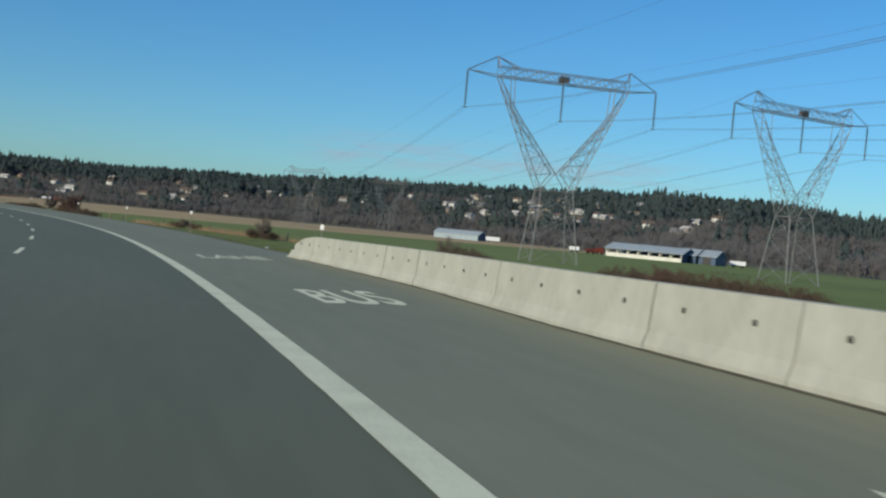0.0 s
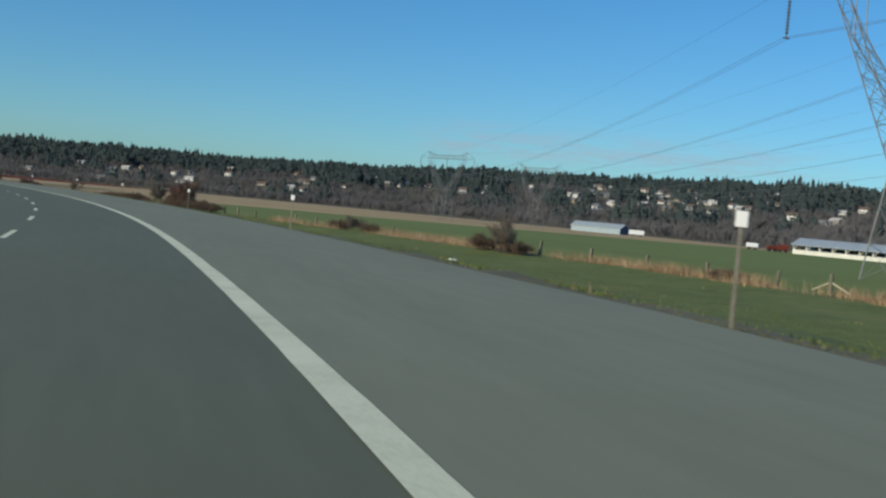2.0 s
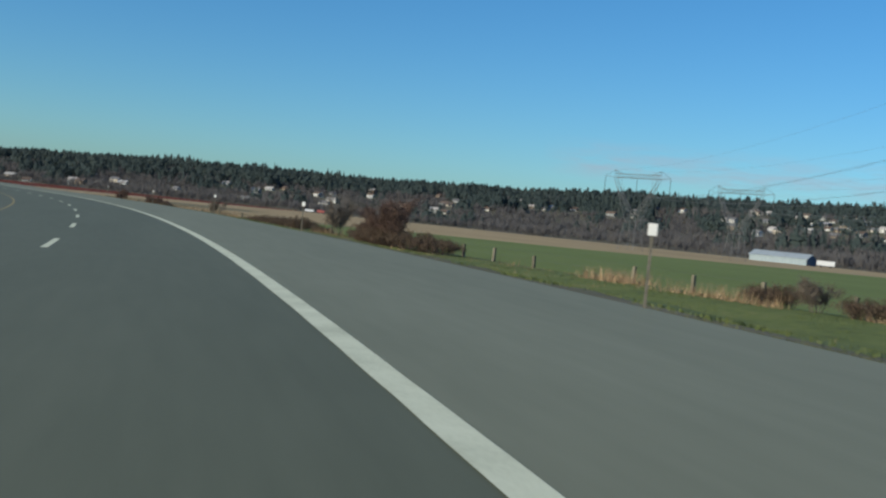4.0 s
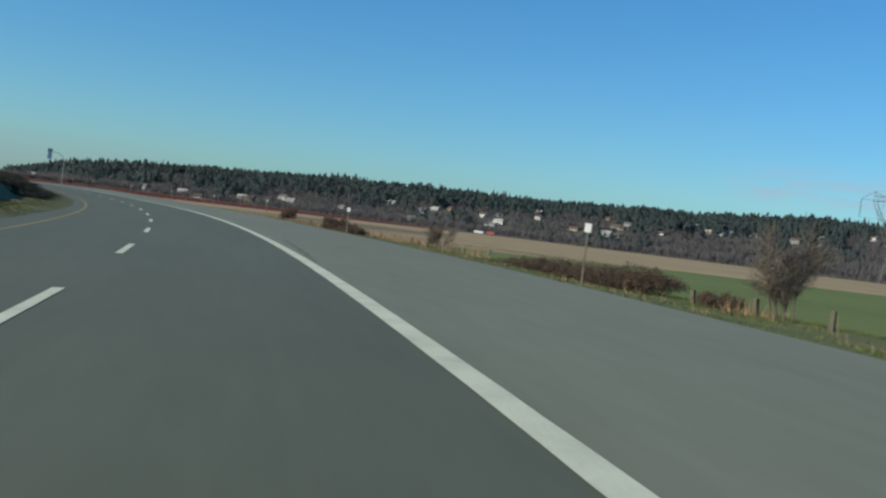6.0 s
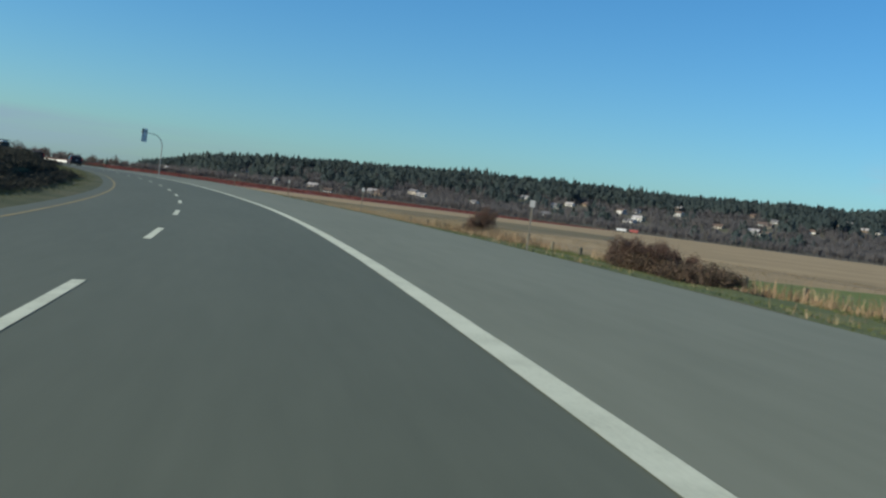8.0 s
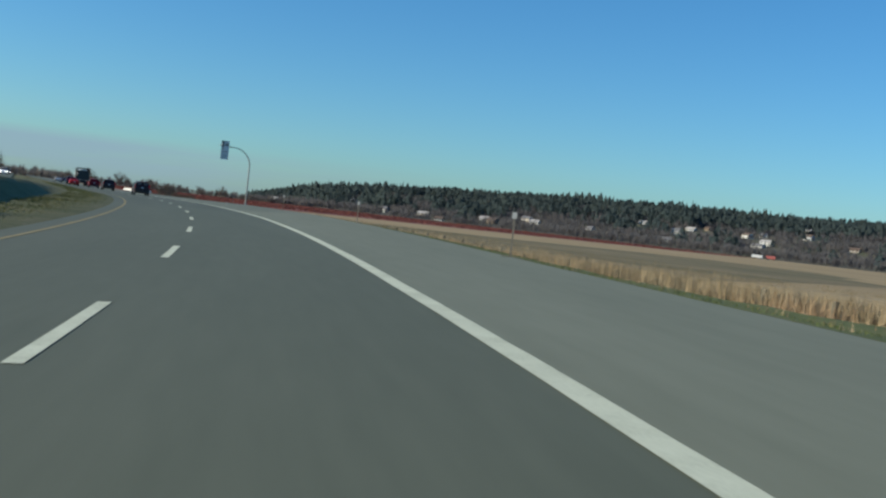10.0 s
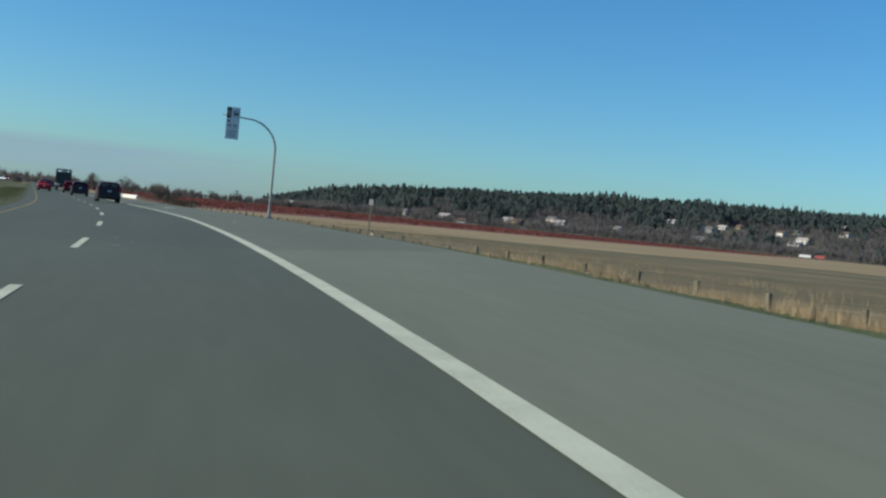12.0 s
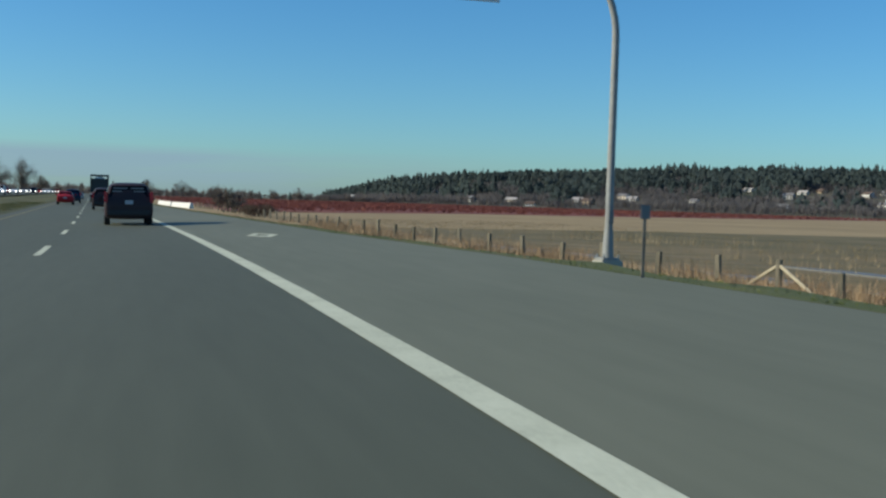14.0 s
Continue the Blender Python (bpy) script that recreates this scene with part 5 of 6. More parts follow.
def open_barn():
    ob = empty("open_barn", Matrix.Translation((198.8, 379.5, FIELD)) @ pose(0, 0, 0, 0, 0, -50), "long open-sided cattle barn with blue-grey metal roof", "barn")
    L, D = 31.5, 14.0
    bm = bmesh.new()
    box(bm, -L / 2, L / 2, -D / 2, -D / 2 + 0.2, 0, 1.5)
    part("low_wall", bm, wall_cream, ob, "low cream-painted front wall")
    bm = bmesh.new()
    box(bm, -L / 2, L / 2, D / 2 - 0.2, D / 2, 0, 3.4)
    part("back_wall", bm, wall_dark_blue, ob)
    part("gable", gable_end(bmesh.new(), L / 2 - 0.2, -D / 2, D / 2, 3.4, 5.6), wall_dark_blue, ob, "dark blue gable wall")
    part("roof", gable_roof(bmesh.new(), -L / 2, L / 2, -D / 2, D / 2, 3.4, 5.6, 0.7), roof_steel, ob, "ribbed blue-grey metal roof")
    for k in range(8):
        x = -L / 2 + 0.2 + k * (L - 0.5) / 7
        bm = bmesh.new()
        box(bm, x - 0.13, x + 0.13, -D / 2 - 0.02, -D / 2 + 0.22, 0, 3.4)
        part("post", bm, wall_cream, ob, "pale timber post")
        if k < 7:
            bm = bmesh.new()
            rod(bm, (x + 0.1, -D / 2 + 0.1, 1.6), (x + 1.9, -D / 2 + 0.1, 3.3), 0.11, seg=5)
            part("brace", bm, wall_cream, ob)
            bm = bmesh.new()
            box(bm, x + 0.6, x + 3.2, -D / 2 - 0.06, -D / 2 - 0.03, 2.9, 3.35)
            part("fascia_panel", bm, wall_cream, ob)
    for x, y, L in ((213.0, 371.5, 7.0), (219.0, 367.0, 7.0)):
        ob = empty("barn", Matrix.Translation((x, y, FIELD)) @ pose(0, 0, 0, 0, 0, -50), "closed dark blue barn with a blue-grey metal roof", "barn", "closed barns")
        D = 12.0
        for y0 in (-D / 2, D / 2 - 0.2):
            part("wall", box(bmesh.new(), -L / 2, L / 2, y0, y0 + 0.2, 0, 3.4), wall_dark_blue, ob)
        for e in (-L / 2, L / 2 - 0.2):
            part("gable", gable_end(bmesh.new(), e, -D / 2, D / 2, 3.4, 5.8), wall_dark_blue, ob, "dark blue gable wall")
        part("roof", gable_roof(bmesh.new(), -L / 2, L / 2, -D / 2, D / 2, 3.4, 5.8), roof_steel, ob, "ribbed blue-grey metal roof")
        # Flat black panel paints the shade of a doorway; no opening is cut.
        bm = bmesh.new()
        box(bm, -1.6, 1.6, -D / 2 - 0.08, -D / 2 - 0.02, 0, 3.0)
        part("door", bm, trim_black, ob, "black panel painted as a shaded doorway")


long_shed()
open_barn()


def trailer(place, turn, mat, label, L=8.0, H=2.5):
    ob = empty("trailer", Matrix.Translation(place) @ pose(0, 0, 0, 0, 0, turn), label, "trailer", "farm vehicles")
    bm = bmesh.new()
    box(bm, -L / 2, L / 2, -1.2, 1.2, 0.9, 0.9 + H, 0.08)
    part("box", bm, mat, ob)
    for x in (-L * 0.25, L * 0.3):
        for y in (-1.05, 1.05):
            bm = bmesh.new()
            rod(bm, (x, y - 0.14, 0.48), (x, y + 0.14, 0.48), 0.48, seg=14)
            part("wheel", bm, tyre_rubber, ob)
    bm = bmesh.new()
    box(bm, -L / 2, L / 2 + 1.2, -0.5, 0.5, 0.7, 0.9)
    part("chassis", bm, trim_black, ob)


pink_paint = paint("farm_paint_pink", (0.42, 0.13, 0.12))
orange_paint = paint("farm_paint_dark_red", (0.13, 0.03, 0.022))
trailer((231, 663, FIELD), -16, white_paint, "white box trailer parked beside a shed", 9, 2.6)
trailer((178.3, 407, FIELD), -20, white_paint, "white farm tanker parked near the barn", 4, 1.5)
trailer((182.5, 400, FIELD), -10, orange_paint, "dark red farm trailer parked near the barn", 4, 1.1)
trailer((185.5, 398, FIELD), -20, orange_paint, "dark red farm trailer parked near the barn", 3.5, 1.8)
trailer((232, 370, FIELD), -25, white_paint, "white trailer parked beyond the barns", 6, 1.6)
trailer((-69, 1104, FIELD), -5, white_paint, "white lorry box standing far across the fields", 8, 2.0)
trailer((-59, 1107, FIELD), -5, pink_paint, "pinkish red lorry box standing far across the fields", 7, 2.2)


# ---------------------------------------------------------------- houses on the ridge
house_walls = [plain("house_white", (0.66, 0.66, 0.63), 0.7), plain("house_cream", (0.55, 0.50, 0.42), 0.7), plain("house_grey", (0.30, 0.31, 0.31), 0.7), plain("house_tan", (0.36, 0.28, 0.20), 0.7)]
house_roofs = [plain("roof_brown", (0.12, 0.085, 0.065), 0.8), plain("roof_grey", (0.16, 0.16, 0.165), 0.8), plain("roof_pale", (0.40, 0.38, 0.36), 0.7)]


def house(az, r, k, rng):
    x, y = r * math.sin(radians(az)), r * math.cos(radians(az))
    z = float(land_z(np.array(x), np.array(y))) - 0.5
    wall, roof = house_walls[(0, 0, 1, 0, 2, 0, 3)[k % 7]], house_roofs[k % 3]
    words = {0: "white", 1: "cream", 2: "grey", 3: "tan"}[(0, 0, 1, 0, 2, 0, 3)[k % 7]]
    ob = empty("house", Matrix.Translation((x, y, z)) @ pose(0, 0, 0, 0, 0, -az - rng.uniform(10, 62)), words + " house with a pitched roof among trees on the slope", "house", "hillside houses")
    L, D, e = rng.uniform(9, 15), rng.uniform(6.5, 9), rng.choice((2.9, 3.3, 5.2))
    if k == 0:
        L, D, e = 13, 9, 5.2
    bm = bmesh.new()
    box(bm, -L / 2, L / 2, -D / 2, D / 2, 0, e)
    for sx in (-L / 2, L / 2 - 0.2):
        gable_end(bm, sx, -D / 2, D / 2, e, e + 2.4)
    part("wall", bm, wall, ob)
    part("roof", gable_roof(bmesh.new(), -L / 2, L / 2, -D / 2, D / 2, e, e + 2.4, 0.6, 0.25), roof, ob)
    for row in range(1 if e < 4 else 2):
        for i in range(3):
            bm = bmesh.new()
            cx = -L / 2 + L * (i + 0.5) / 3
            box(bm, cx - 0.9, cx + 0.9, -D / 2 - 0.06, -D / 2 + 0.02, 1.0 + 2.8 * row, 2.4 + 2.8 * row)
            part("window", bm, dark_glass, ob)


for k, (az, r) in enumerate(HOMES):
    house(az, r, k, rng_house)


# ---------------------------------------------------------------- shrubs, grass, far trees
twig_brown = material("twigs_red_brown", [(0.070, 0.044, 0.035), (0.100, 0.062, 0.048), (0.140, 0.088, 0.067)], 1.2, 0.95, fine=9, island=True, vary=0.25, lift=0.4)
twig_grey = material("twigs_grey", [(0.080, 0.066, 0.052), (0.115, 0.094, 0.073), (0.155, 0.127, 0.098)], 1.2, 0.95, fine=9, island=True, vary=0.25, lift=0.4)
leaf_dull = material("dull_leaves", [(0.060, 0.049, 0.029), (0.096, 0.067, 0.045), (0.140, 0.096, 0.067)], 1.2, 0.9, fine=9, island=True, vary=0.4, lift=0.4, through_light=0.2)
leaf_dark = material("dark_leaves", [(0.022, 0.024, 0.016), (0.034, 0.036, 0.024), (0.052, 0.048, 0.034)], 1.2, 0.9, fine=9, island=True, vary=0.4, lift=0.3)
twig_russet = material("twigs_russet", [(0.110, 0.070, 0.054), (0.150, 0.096, 0.073), (0.195, 0.128, 0.098)], 1.2, 0.95, fine=9, island=True, vary=0.25, lift=0.5, through_light=0.25)


def shrub(place, width, height, mat, label, dense=1.0, leafy=0.0, seed=1, category="shrub", group="roadside shrubs"):
    """Stems fan out from the ground, fork twice and end in a haze of fine twigs."""
    rng = random.Random(seed)
    ob = empty("shrub", Matrix.Translation(place), label, category, group)
    bm = bmesh.new()
    tips = []

    def grow(p, d, l, r, level):
        for i in range(2):
            d = (d + Vector((rng.gauss(0, 0.16), rng.gauss(0, 0.16), rng.gauss(0.04, 0.1)))).normalized()
            q = p + d * l / 2
            if level < 2:
                rod(bm, p, q, r, r * 0.75, 5 if level == 0 else 4)
            tips.extend([(p.lerp(q, u), d, level) for u in (0.4, 1.0)])
            p, r = q, r * 0.75
            if level < 2:
                for _ in range(2):
                    e = (d + Vector((rng.gauss(0, 0.5), rng.gauss(0, 0.5), rng.gauss(0.1, 0.3)))).normalized()
                    grow(p, e, l * rng.uniform(0.4, 0.65), r * 0.6, level + 1)

    for k in range(max(6, int(7 * width / 2.5))):
        a = rng.random() * 2 * math.pi
        out = rng.random() ** 0.6
        base = Vector((math.cos(a), math.sin(a), 0)) * width * 0.22 * out
        lean = 0.75 * out * min(1.2, 0.5 * width / height)
        d = Vector((math.cos(a) * lean, math.sin(a) * lean, 1)).normalized()
        grow(base, d, height * rng.uniform(0.42, 0.6), 0.010 + 0.009 * height, 0)
    tagged(part("stem", bm, mat, ob), kind="stuff")
    tips = [t for t in tips if t[2] > 0]
    m = int(2600 * dense * max(0.6, width * height / 6.0))
    r = np.random.RandomState(seed)
    pick = r.randint(0, len(tips), m)
    P = np.array([tips[i][0] for i in range(len(tips))])[pick] + r.randn(m, 3) * 0.07 * (0.5 + height * 0.4)
    D = np.array([tips[i][1] for i in range(len(tips))])[pick] + r.randn(m, 3) * [0.55, 0.55, 0.45]
    D /= np.linalg.norm(D, axis=1)[:, None]
    E = P + D * (r.uniform(0.16, 0.42, m) * (0.5 + height * 0.22))[:, None]
    X = np.cross(D, r.randn(m, 3))
    X *= (0.0085 / np.linalg.norm(X, axis=1))[:, None]
    V = np.stack([P - X, P + X, E], 1).reshape(-1, 3)
    V[:, 2] = np.maximum(V[:, 2], 0.02)
    tagged(mesh_object("crown", V, np.arange(3 * m).reshape(-1, 3), mat, ob), kind="stuff")
    if leafy:
        n = int(m * leafy)
        pick = r.randint(0, len(tips), n)
        C = np.array([t[0] for t in tips])[pick] + r.randn(n, 3) * 0.12 * (0.6 + height * 0.25)
        C[:, 2] = np.maximum(C[:, 2], 0.04)
        A = r.randn(n, 3)
        A *= (r.uniform(0.02, 0.05, n) / np.linalg.norm(A, axis=1))[:, None]
        B = np.cross(A, r.randn(n, 3))
        B *= (r.uniform(0.014, 0.032, n) / np.linalg.norm(B, axis=1))[:, None]
        V = np.stack([C - A, C + B, C + A, C - B], 1).reshape(-1, 3)
        tagged(mesh_object("foliage", V, np.arange(4 * n).reshape(-1, 4), leaf_dull, ob), kind="stuff")
    return ob


def bramble(place, width, height, label, seed, group="roadside brambles", turn=0.0, leaves=None):
    """A low dome of arching canes with a haze of dead leaves and side shoots."""
    r = np.random.RandomState(seed)
    ob = empty("bramble", Matrix.Translation(place) @ pose(0, 0, 0, 0, 0, turn), label, "shrub", group)
    size = width * height
    n = int(50 + 16 * size)
    a, out = r.rand(n) * 2 * np.pi, np.sqrt(r.rand(n)) * 0.42
    foot = np.stack([np.cos(a) * out * width, np.sin(a) * out * width * 0.7, 0 * a], -1)
    b = a + r.randn(n) * 0.9
    reach, rise = width * r.uniform(0.14, 0.42, n), height * (1.1 - 1.2 * out) * r.uniform(0.65, 1.12, n)
    u0 = np.linspace(0, 1, 7)
    P = np.stack([np.stack([foot[:, 0] + np.cos(b) * reach * u, foot[:, 1] + np.sin(b) * reach * u, rise * np.sin(np.pi * 0.78 * u) / 1.0], -1) for u in u0], 1)
    side = np.stack([-np.sin(b), np.cos(b), 0 * b], -1)[:, None, :] * np.linspace(0.010, 0.004, 7)[None, :, None]
    V = np.stack([P - side, P + side], 2).reshape(-1, 3)
    F = [(k * 14 + 2 * j, k * 14 + 2 * j + 1, k * 14 + 2 * j + 3, k * 14 + 2 * j + 2) for k in range(n) for j in range(6)]
    tagged(mesh_object("cane", V, F, twig_brown, ob), kind="stuff")
    m = int(2600 + 1900 * size)
    c, t = r.randint(0, n, m), r.uniform(0.15, 1.0, m)
    C = np.stack([foot[c, 0] + np.cos(b[c]) * reach[c] * t, foot[c, 1] + np.sin(b[c]) * reach[c] * t, rise[c] * np.sin(np.pi * 0.78 * t)], -1) + r.randn(m, 3) * 0.07
    C[:, 2] = np.maximum(C[:, 2], 0.03)
    D = r.randn(m, 3)
    D *= (r.uniform(0.04, 0.12, m) / np.linalg.norm(D, axis=1))[:, None]
    X = np.cross(D, r.randn(m, 3))
    X *= (r.uniform(0.008, 0.024, m) / np.linalg.norm(X, axis=1))[:, None]
    tagged(mesh_object("foliage", np.stack([C - X, C + X, C + D], 1).reshape(-1, 3), np.arange(3 * m).reshape(-1, 3), leaves or leaf_dull, ob), kind="stuff")
    return ob


# metres along, metres from the fence, width, height
THICKETS = [(162.6, -2.2, 3.0, 2.3), (164.8, -2.0, 2.0, 1.4), (160.2, -2.2, 2.4, 3.4), (231.8, -3.4, 2.8, 1.3), (230.2, -3.4, 2.2, 1.1), (262.8, 0.0, 2.2, 1.9), (53.5, -1.5, 3.6, 2.0)]
BUSHES = [(176.8, 0.0, 2.6, 2.9), (215.8, 0.0, 2.2, 1.8), (104.8, -3.0, 2.7, 2.1), (127.6, 0.0, 2.2, 1.3), (75.2, -2.0, 1.6, 2.2), (492.0, 0.0, 4.4, 3.4), (486.0, 0.0, 3.0, 2.2)]
BRAMBLES = [(199.4, 0.0, 3.2, 0.55), (196.8, 0.0, 3.6, 0.75), (194.0, 0.0, 3.8, 0.85), (191.2, 0.0, 3.6, 0.8), (188.2, 0.0, 3.8, 1.15), (186.0, 0.0, 2.6, 1.0), (180.6, 0.0, 1.8, 0.6), (166.2, -1.5, 3.0, 1.2), (168.0, -1.0, 2.4, 0.7), (164.4, -2.0, 2.8, 1.1), (161.8, -2.2, 3.2, 1.3), (160.0, -2.2, 2.6, 1.1), (156.8, -2.0, 3.4, 1.2), (153.8, -2.0, 3.0, 1.0),
            (232.6, -3.4, 2.0, 0.8), (230.8, -3.4, 2.6, 0.9), (228.4, -3.4, 2.0, 0.6), (226.6, -3.4, 2.0, 0.65), (264.5, 0.0, 1.8, 0.8), (73.4, -2.0, 4.2, 1.5), (71.4, -2.0, 3.4, 1.1), (79.5, -0.5, 2.2, 0.6), (89.0, -1.0, 1.8, 0.6), (106.4, -3.0, 2.0, 1.0), (103.2, -3.0, 1.8, 0.8), (129.6, 0.0, 2.4, 0.8), (125.4, 0.0, 2.0, 0.7),
            (57.0, -1.5, 4.0, 1.5), (51.0, -1.5, 4.4, 1.7), (48.0, -1.5, 4.4, 1.6), (45.0, -1.5, 4.2, 1.4), (465.0, 0.0, 4.4, 1.6)]


def beside_fence(s, off):
    lat = float(fence_lat(s)) + off
    x, y = road_xy(s, lat)
    return Vector((float(x), float(y), float(shore_z(np.array(s), np.array(lat))) - 0.06))


for k, (s, off, w, h) in enumerate(THICKETS):
    shrub(beside_fence(s, off), w, h, twig_russet if 220 < s < 270 else twig_brown, "large bare red-brown thicket beside the field fence", 2.4, 0.2, 100 + k)
for k, (s, off, w, h) in enumerate(BUSHES):
    shrub(beside_fence(s, off), w, h, twig_grey, "bare grey-brown bush with fanning stems by the fence", 1.7, 0.08, 144 + k)
for k, (s, off, w, h) in enumerate(BRAMBLES):
    bramble(beside_fence(s, off), w, h, "low sprawling bramble patch with dead brown leaves", 160 + k, turn=heading(s) + 90)
rng_bank = random.Random(31)
for k in range(54):
    s, row = 224 + 1.05 * k + rng_bank.uniform(-0.5, 0.5), k % 3
    lat = (-10.9, -12.1, -13.4)[row] + rng_bank.uniform(-0.3, 0.3)
    x, y = road_xy(s, lat)
    bramble((float(x), float(y), float(shore_z(np.array(s), np.array(lat))) - 0.1), rng_bank.uniform(2.6, 3.6), (0.40, 0.42, 0.36)[row] * rng_bank.uniform(0.75, 1.25), "dark bramble thicket covering the median bank", 200 + k, "median brambles", heading(s) + 90, leaf_dark)

grass_green = material("grass_blades_green", [(0.068, 0.088, 0.022), (0.090, 0.115, 0.030), (0.110, 0.126, 0.042)], 0.5, 0.8, fine=4, island=True, vary=0.35, lift=0.5)
grass_tan = material("grass_blades_tan", [(0.21, 0.135, 0.075), (0.31, 0.21, 0.12), (0.42, 0.31, 0.19)], 0.5, 0.85, fine=4, island=True, vary=0.5)


def grass(name, mat, label, count, seed, chooser, hlo, hhi, wlo, whi, lean=0.35):
    """Blades as thin bent triangles; chooser gives s, lat for each tuft."""
    rng = np.random.RandomState(seed)
    s, lat = chooser(rng, count)
    n = len(s)
    x, y = road_xy(s, lat)
    z = shore_z(s, lat) - 0.03
    a, t = rng.rand(n) * 2 * np.pi, rng.rand(n) * 2 * np.pi
    h, w = hlo + (hhi - hlo) * rng.rand(n) ** 1.4, wlo + (whi - wlo) * rng.rand(n)
    dx, dy = np.cos(a) * w, np.sin(a) * w
    lx, ly = np.cos(t) * h * lean * rng.rand(n), np.sin(t) * h * lean * rng.rand(n)
    v = np.stack([np.stack([x - dx, y - dy, z], -1), np.stack([x + dx, y + dy, z], -1), np.stack([x + lx, y + ly, z + h], -1)], 1).reshape(-1, 3)
    me = bpy.data.meshes.new(name)
    me.vertices.add(len(v))
    me.vertices.foreach_set("co", v.ravel())
    me.loops.add(3 * n)
    me.loops.foreach_set("vertex_index", np.arange(3 * n))
    me.polygons.add(n)
    me.polygons.foreach_set("loop_start", np.arange(n) * 3)
    me.update(calc_edges=True)
    me.materials.append(mat)
    return tagged(new(name, me), label, "grass", kind="stuff")


def clumped(rng, count, s0, s1, lo, hi, keep, size=0.18):
    """Tufts: centres spread over a strip, a few blades round each."""
    k = count // 9
    s, u = s0 + (s1 - s0) * rng.rand(k), rng.rand(k)
    lat = lo(s) + (hi(s) - lo(s)) * u
    ok = np.array([keep(a, b) for a, b in zip(s, lat)]) > rng.rand(k)
    s, lat = np.repeat(s[ok], 9), np.repeat(lat[ok], 9)
    return s + rng.randn(len(s)) * size, np.maximum(lat + rng.randn(len(s)) * size, edge_at(s) + 0.1)


grass("verge_grass_green", grass_green, "short green verge grass beside the paving", 150000, 1, lambda r, c: clumped(r, c, 22, 160, lambda s: edge_at(s) + 0.75, lambda s: np.minimum(fence_lat(s), 22), lambda a, b: 0.9 - 0.03 * (b - 5)), 0.03, 0.10, 0.012, 0.03)
grass("verge_grass_dull", grass_green, "short patchy verge grass beside the paving", 120000, 2, lambda r, c: clumped(r, c, 150, 430, lambda s: edge_at(s) + 0.2, lambda s: edge_at(s) + 7.5, lambda a, b: (0.7 if b < edge_at(a) + 2.5 else 0.35) * (1.0 if a < 290 else 0.4)), 0.03, 0.09, 0.012, 0.03)
grass("tall_grass_tan", grass_tan, "tall dry tan grass along the field fence", 200000, 3, lambda r, c: clumped(r, c, 40, 440, lambda s: fence_lat(s) - np.where(s > 270, 1.6, 2.0), lambda s: fence_lat(s) + np.where(s > 270, 2.5, 1.0), lambda a, b: 0.02 if 326.5 < a < 333 and b < fence_lat(a) + 0.6 else max(0.0, (0.30 if a > 272 else (0.42 if a < 140 else (0.22 if 214 < a < 272 else -0.4))) + 1.5 * noise.noise((a * 0.16, b * 0.3, 7)) + 0.5 * noise.noise((a * 0.6, b * 0.8, 3))), 0.28), 0.15, 0.75, 0.007, 0.018, 0.7)
grass("weeds_green", grass_green, "rank green weeds along the fence", 60000, 14, lambda r, c: clumped(r, c, 170, 266, lambda s: fence_lat(s) - 2.6, lambda s: fence_lat(s) + 3.4, lambda a, b: max(0.0, 0.35 + 1.5 * noise.noise((a * 0.12, b * 0.3, 21)))), 0.06, 0.22, 0.008, 0.018, 0.7)
grass_pale = material("grass_blades_pale", [(0.225, 0.168, 0.092), (0.335, 0.258, 0.148), (0.43, 0.342, 0.215)], 0.3, 0.85, fine=3, island=True, vary=0.5)
grass("reed_grass_pale", grass_pale, "stand of tall pale dry grass along the stubble field", 150000, 12, lambda r, c: clumped(r, c, 262, 352, lambda s: fence_lat(s) - 1.3, lambda s: fence_lat(s) + 5.0, lambda a, b: 0.0 if 326.5 < a < 333 else max(0.0, 0.45 + 1.4 * noise.noise((a * 0.13, b * 0.3, 17)) + 0.5 * noise.noise((a * 0.7, b * 0.8, 5))), 0.22), 0.35, 1.0, 0.007, 0.016, 0.4)
grass("verge_straw", grass_tan, "dry straw among the short verge grass", 40000, 4, lambda r, c: clumped(r, c, 25, 430, lambda s: edge_at(s) + 0.5, lambda s: fence_lat(s), lambda a, b: max(0.0, (-0.02 if a < 140 else 0.35) + 0.8 * noise.noise((a * 0.15, b * 0.4, 9)))), 0.06, 0.22, 0.006, 0.014)
stubble_stalk = material("stubble_stalks", [(0.15, 0.115, 0.058), (0.20, 0.155, 0.082), (0.26, 0.205, 0.115)], 0.3, 0.9, fine=3, island=True, vary=0.4, lift=0.5)
grass("stubble_rows", stubble_stalk, "rows of dry stubble stalks in the field", 60000, 6, lambda r, c: (lambda q: (q[0], np.round(q[1] / 0.9) * 0.9 + r.randn(len(q[1])) * 0.2))(clumped(r, c, 255, 470, lambda s: fence_lat(s) + 2.5, lambda s: fence_lat(s) + 38, lambda a, b: max(0.0, 0.7 + 0.8 * noise.noise((a * 0.05, b * 0.1, 4))))), 0.12, 0.32, 0.008, 0.018)
grass("weed_stalks_pale", grass_pale, "scattered pale dry weed stalks standing in the field", 26000, 31, lambda r, c: clumped(r, c, 315, 420, lambda s: fence_lat(s) + 7, lambda s: fence_lat(s) + 24, lambda a, b: max(0.0, -0.05 + 1.1 * noise.noise((a * 0.07, b * 0.2, 41)) + 0.5 * noise.noise((a * 0.5, b * 0.7, 2))), 0.3), 0.25, 0.75, 0.006, 0.014, 0.3)
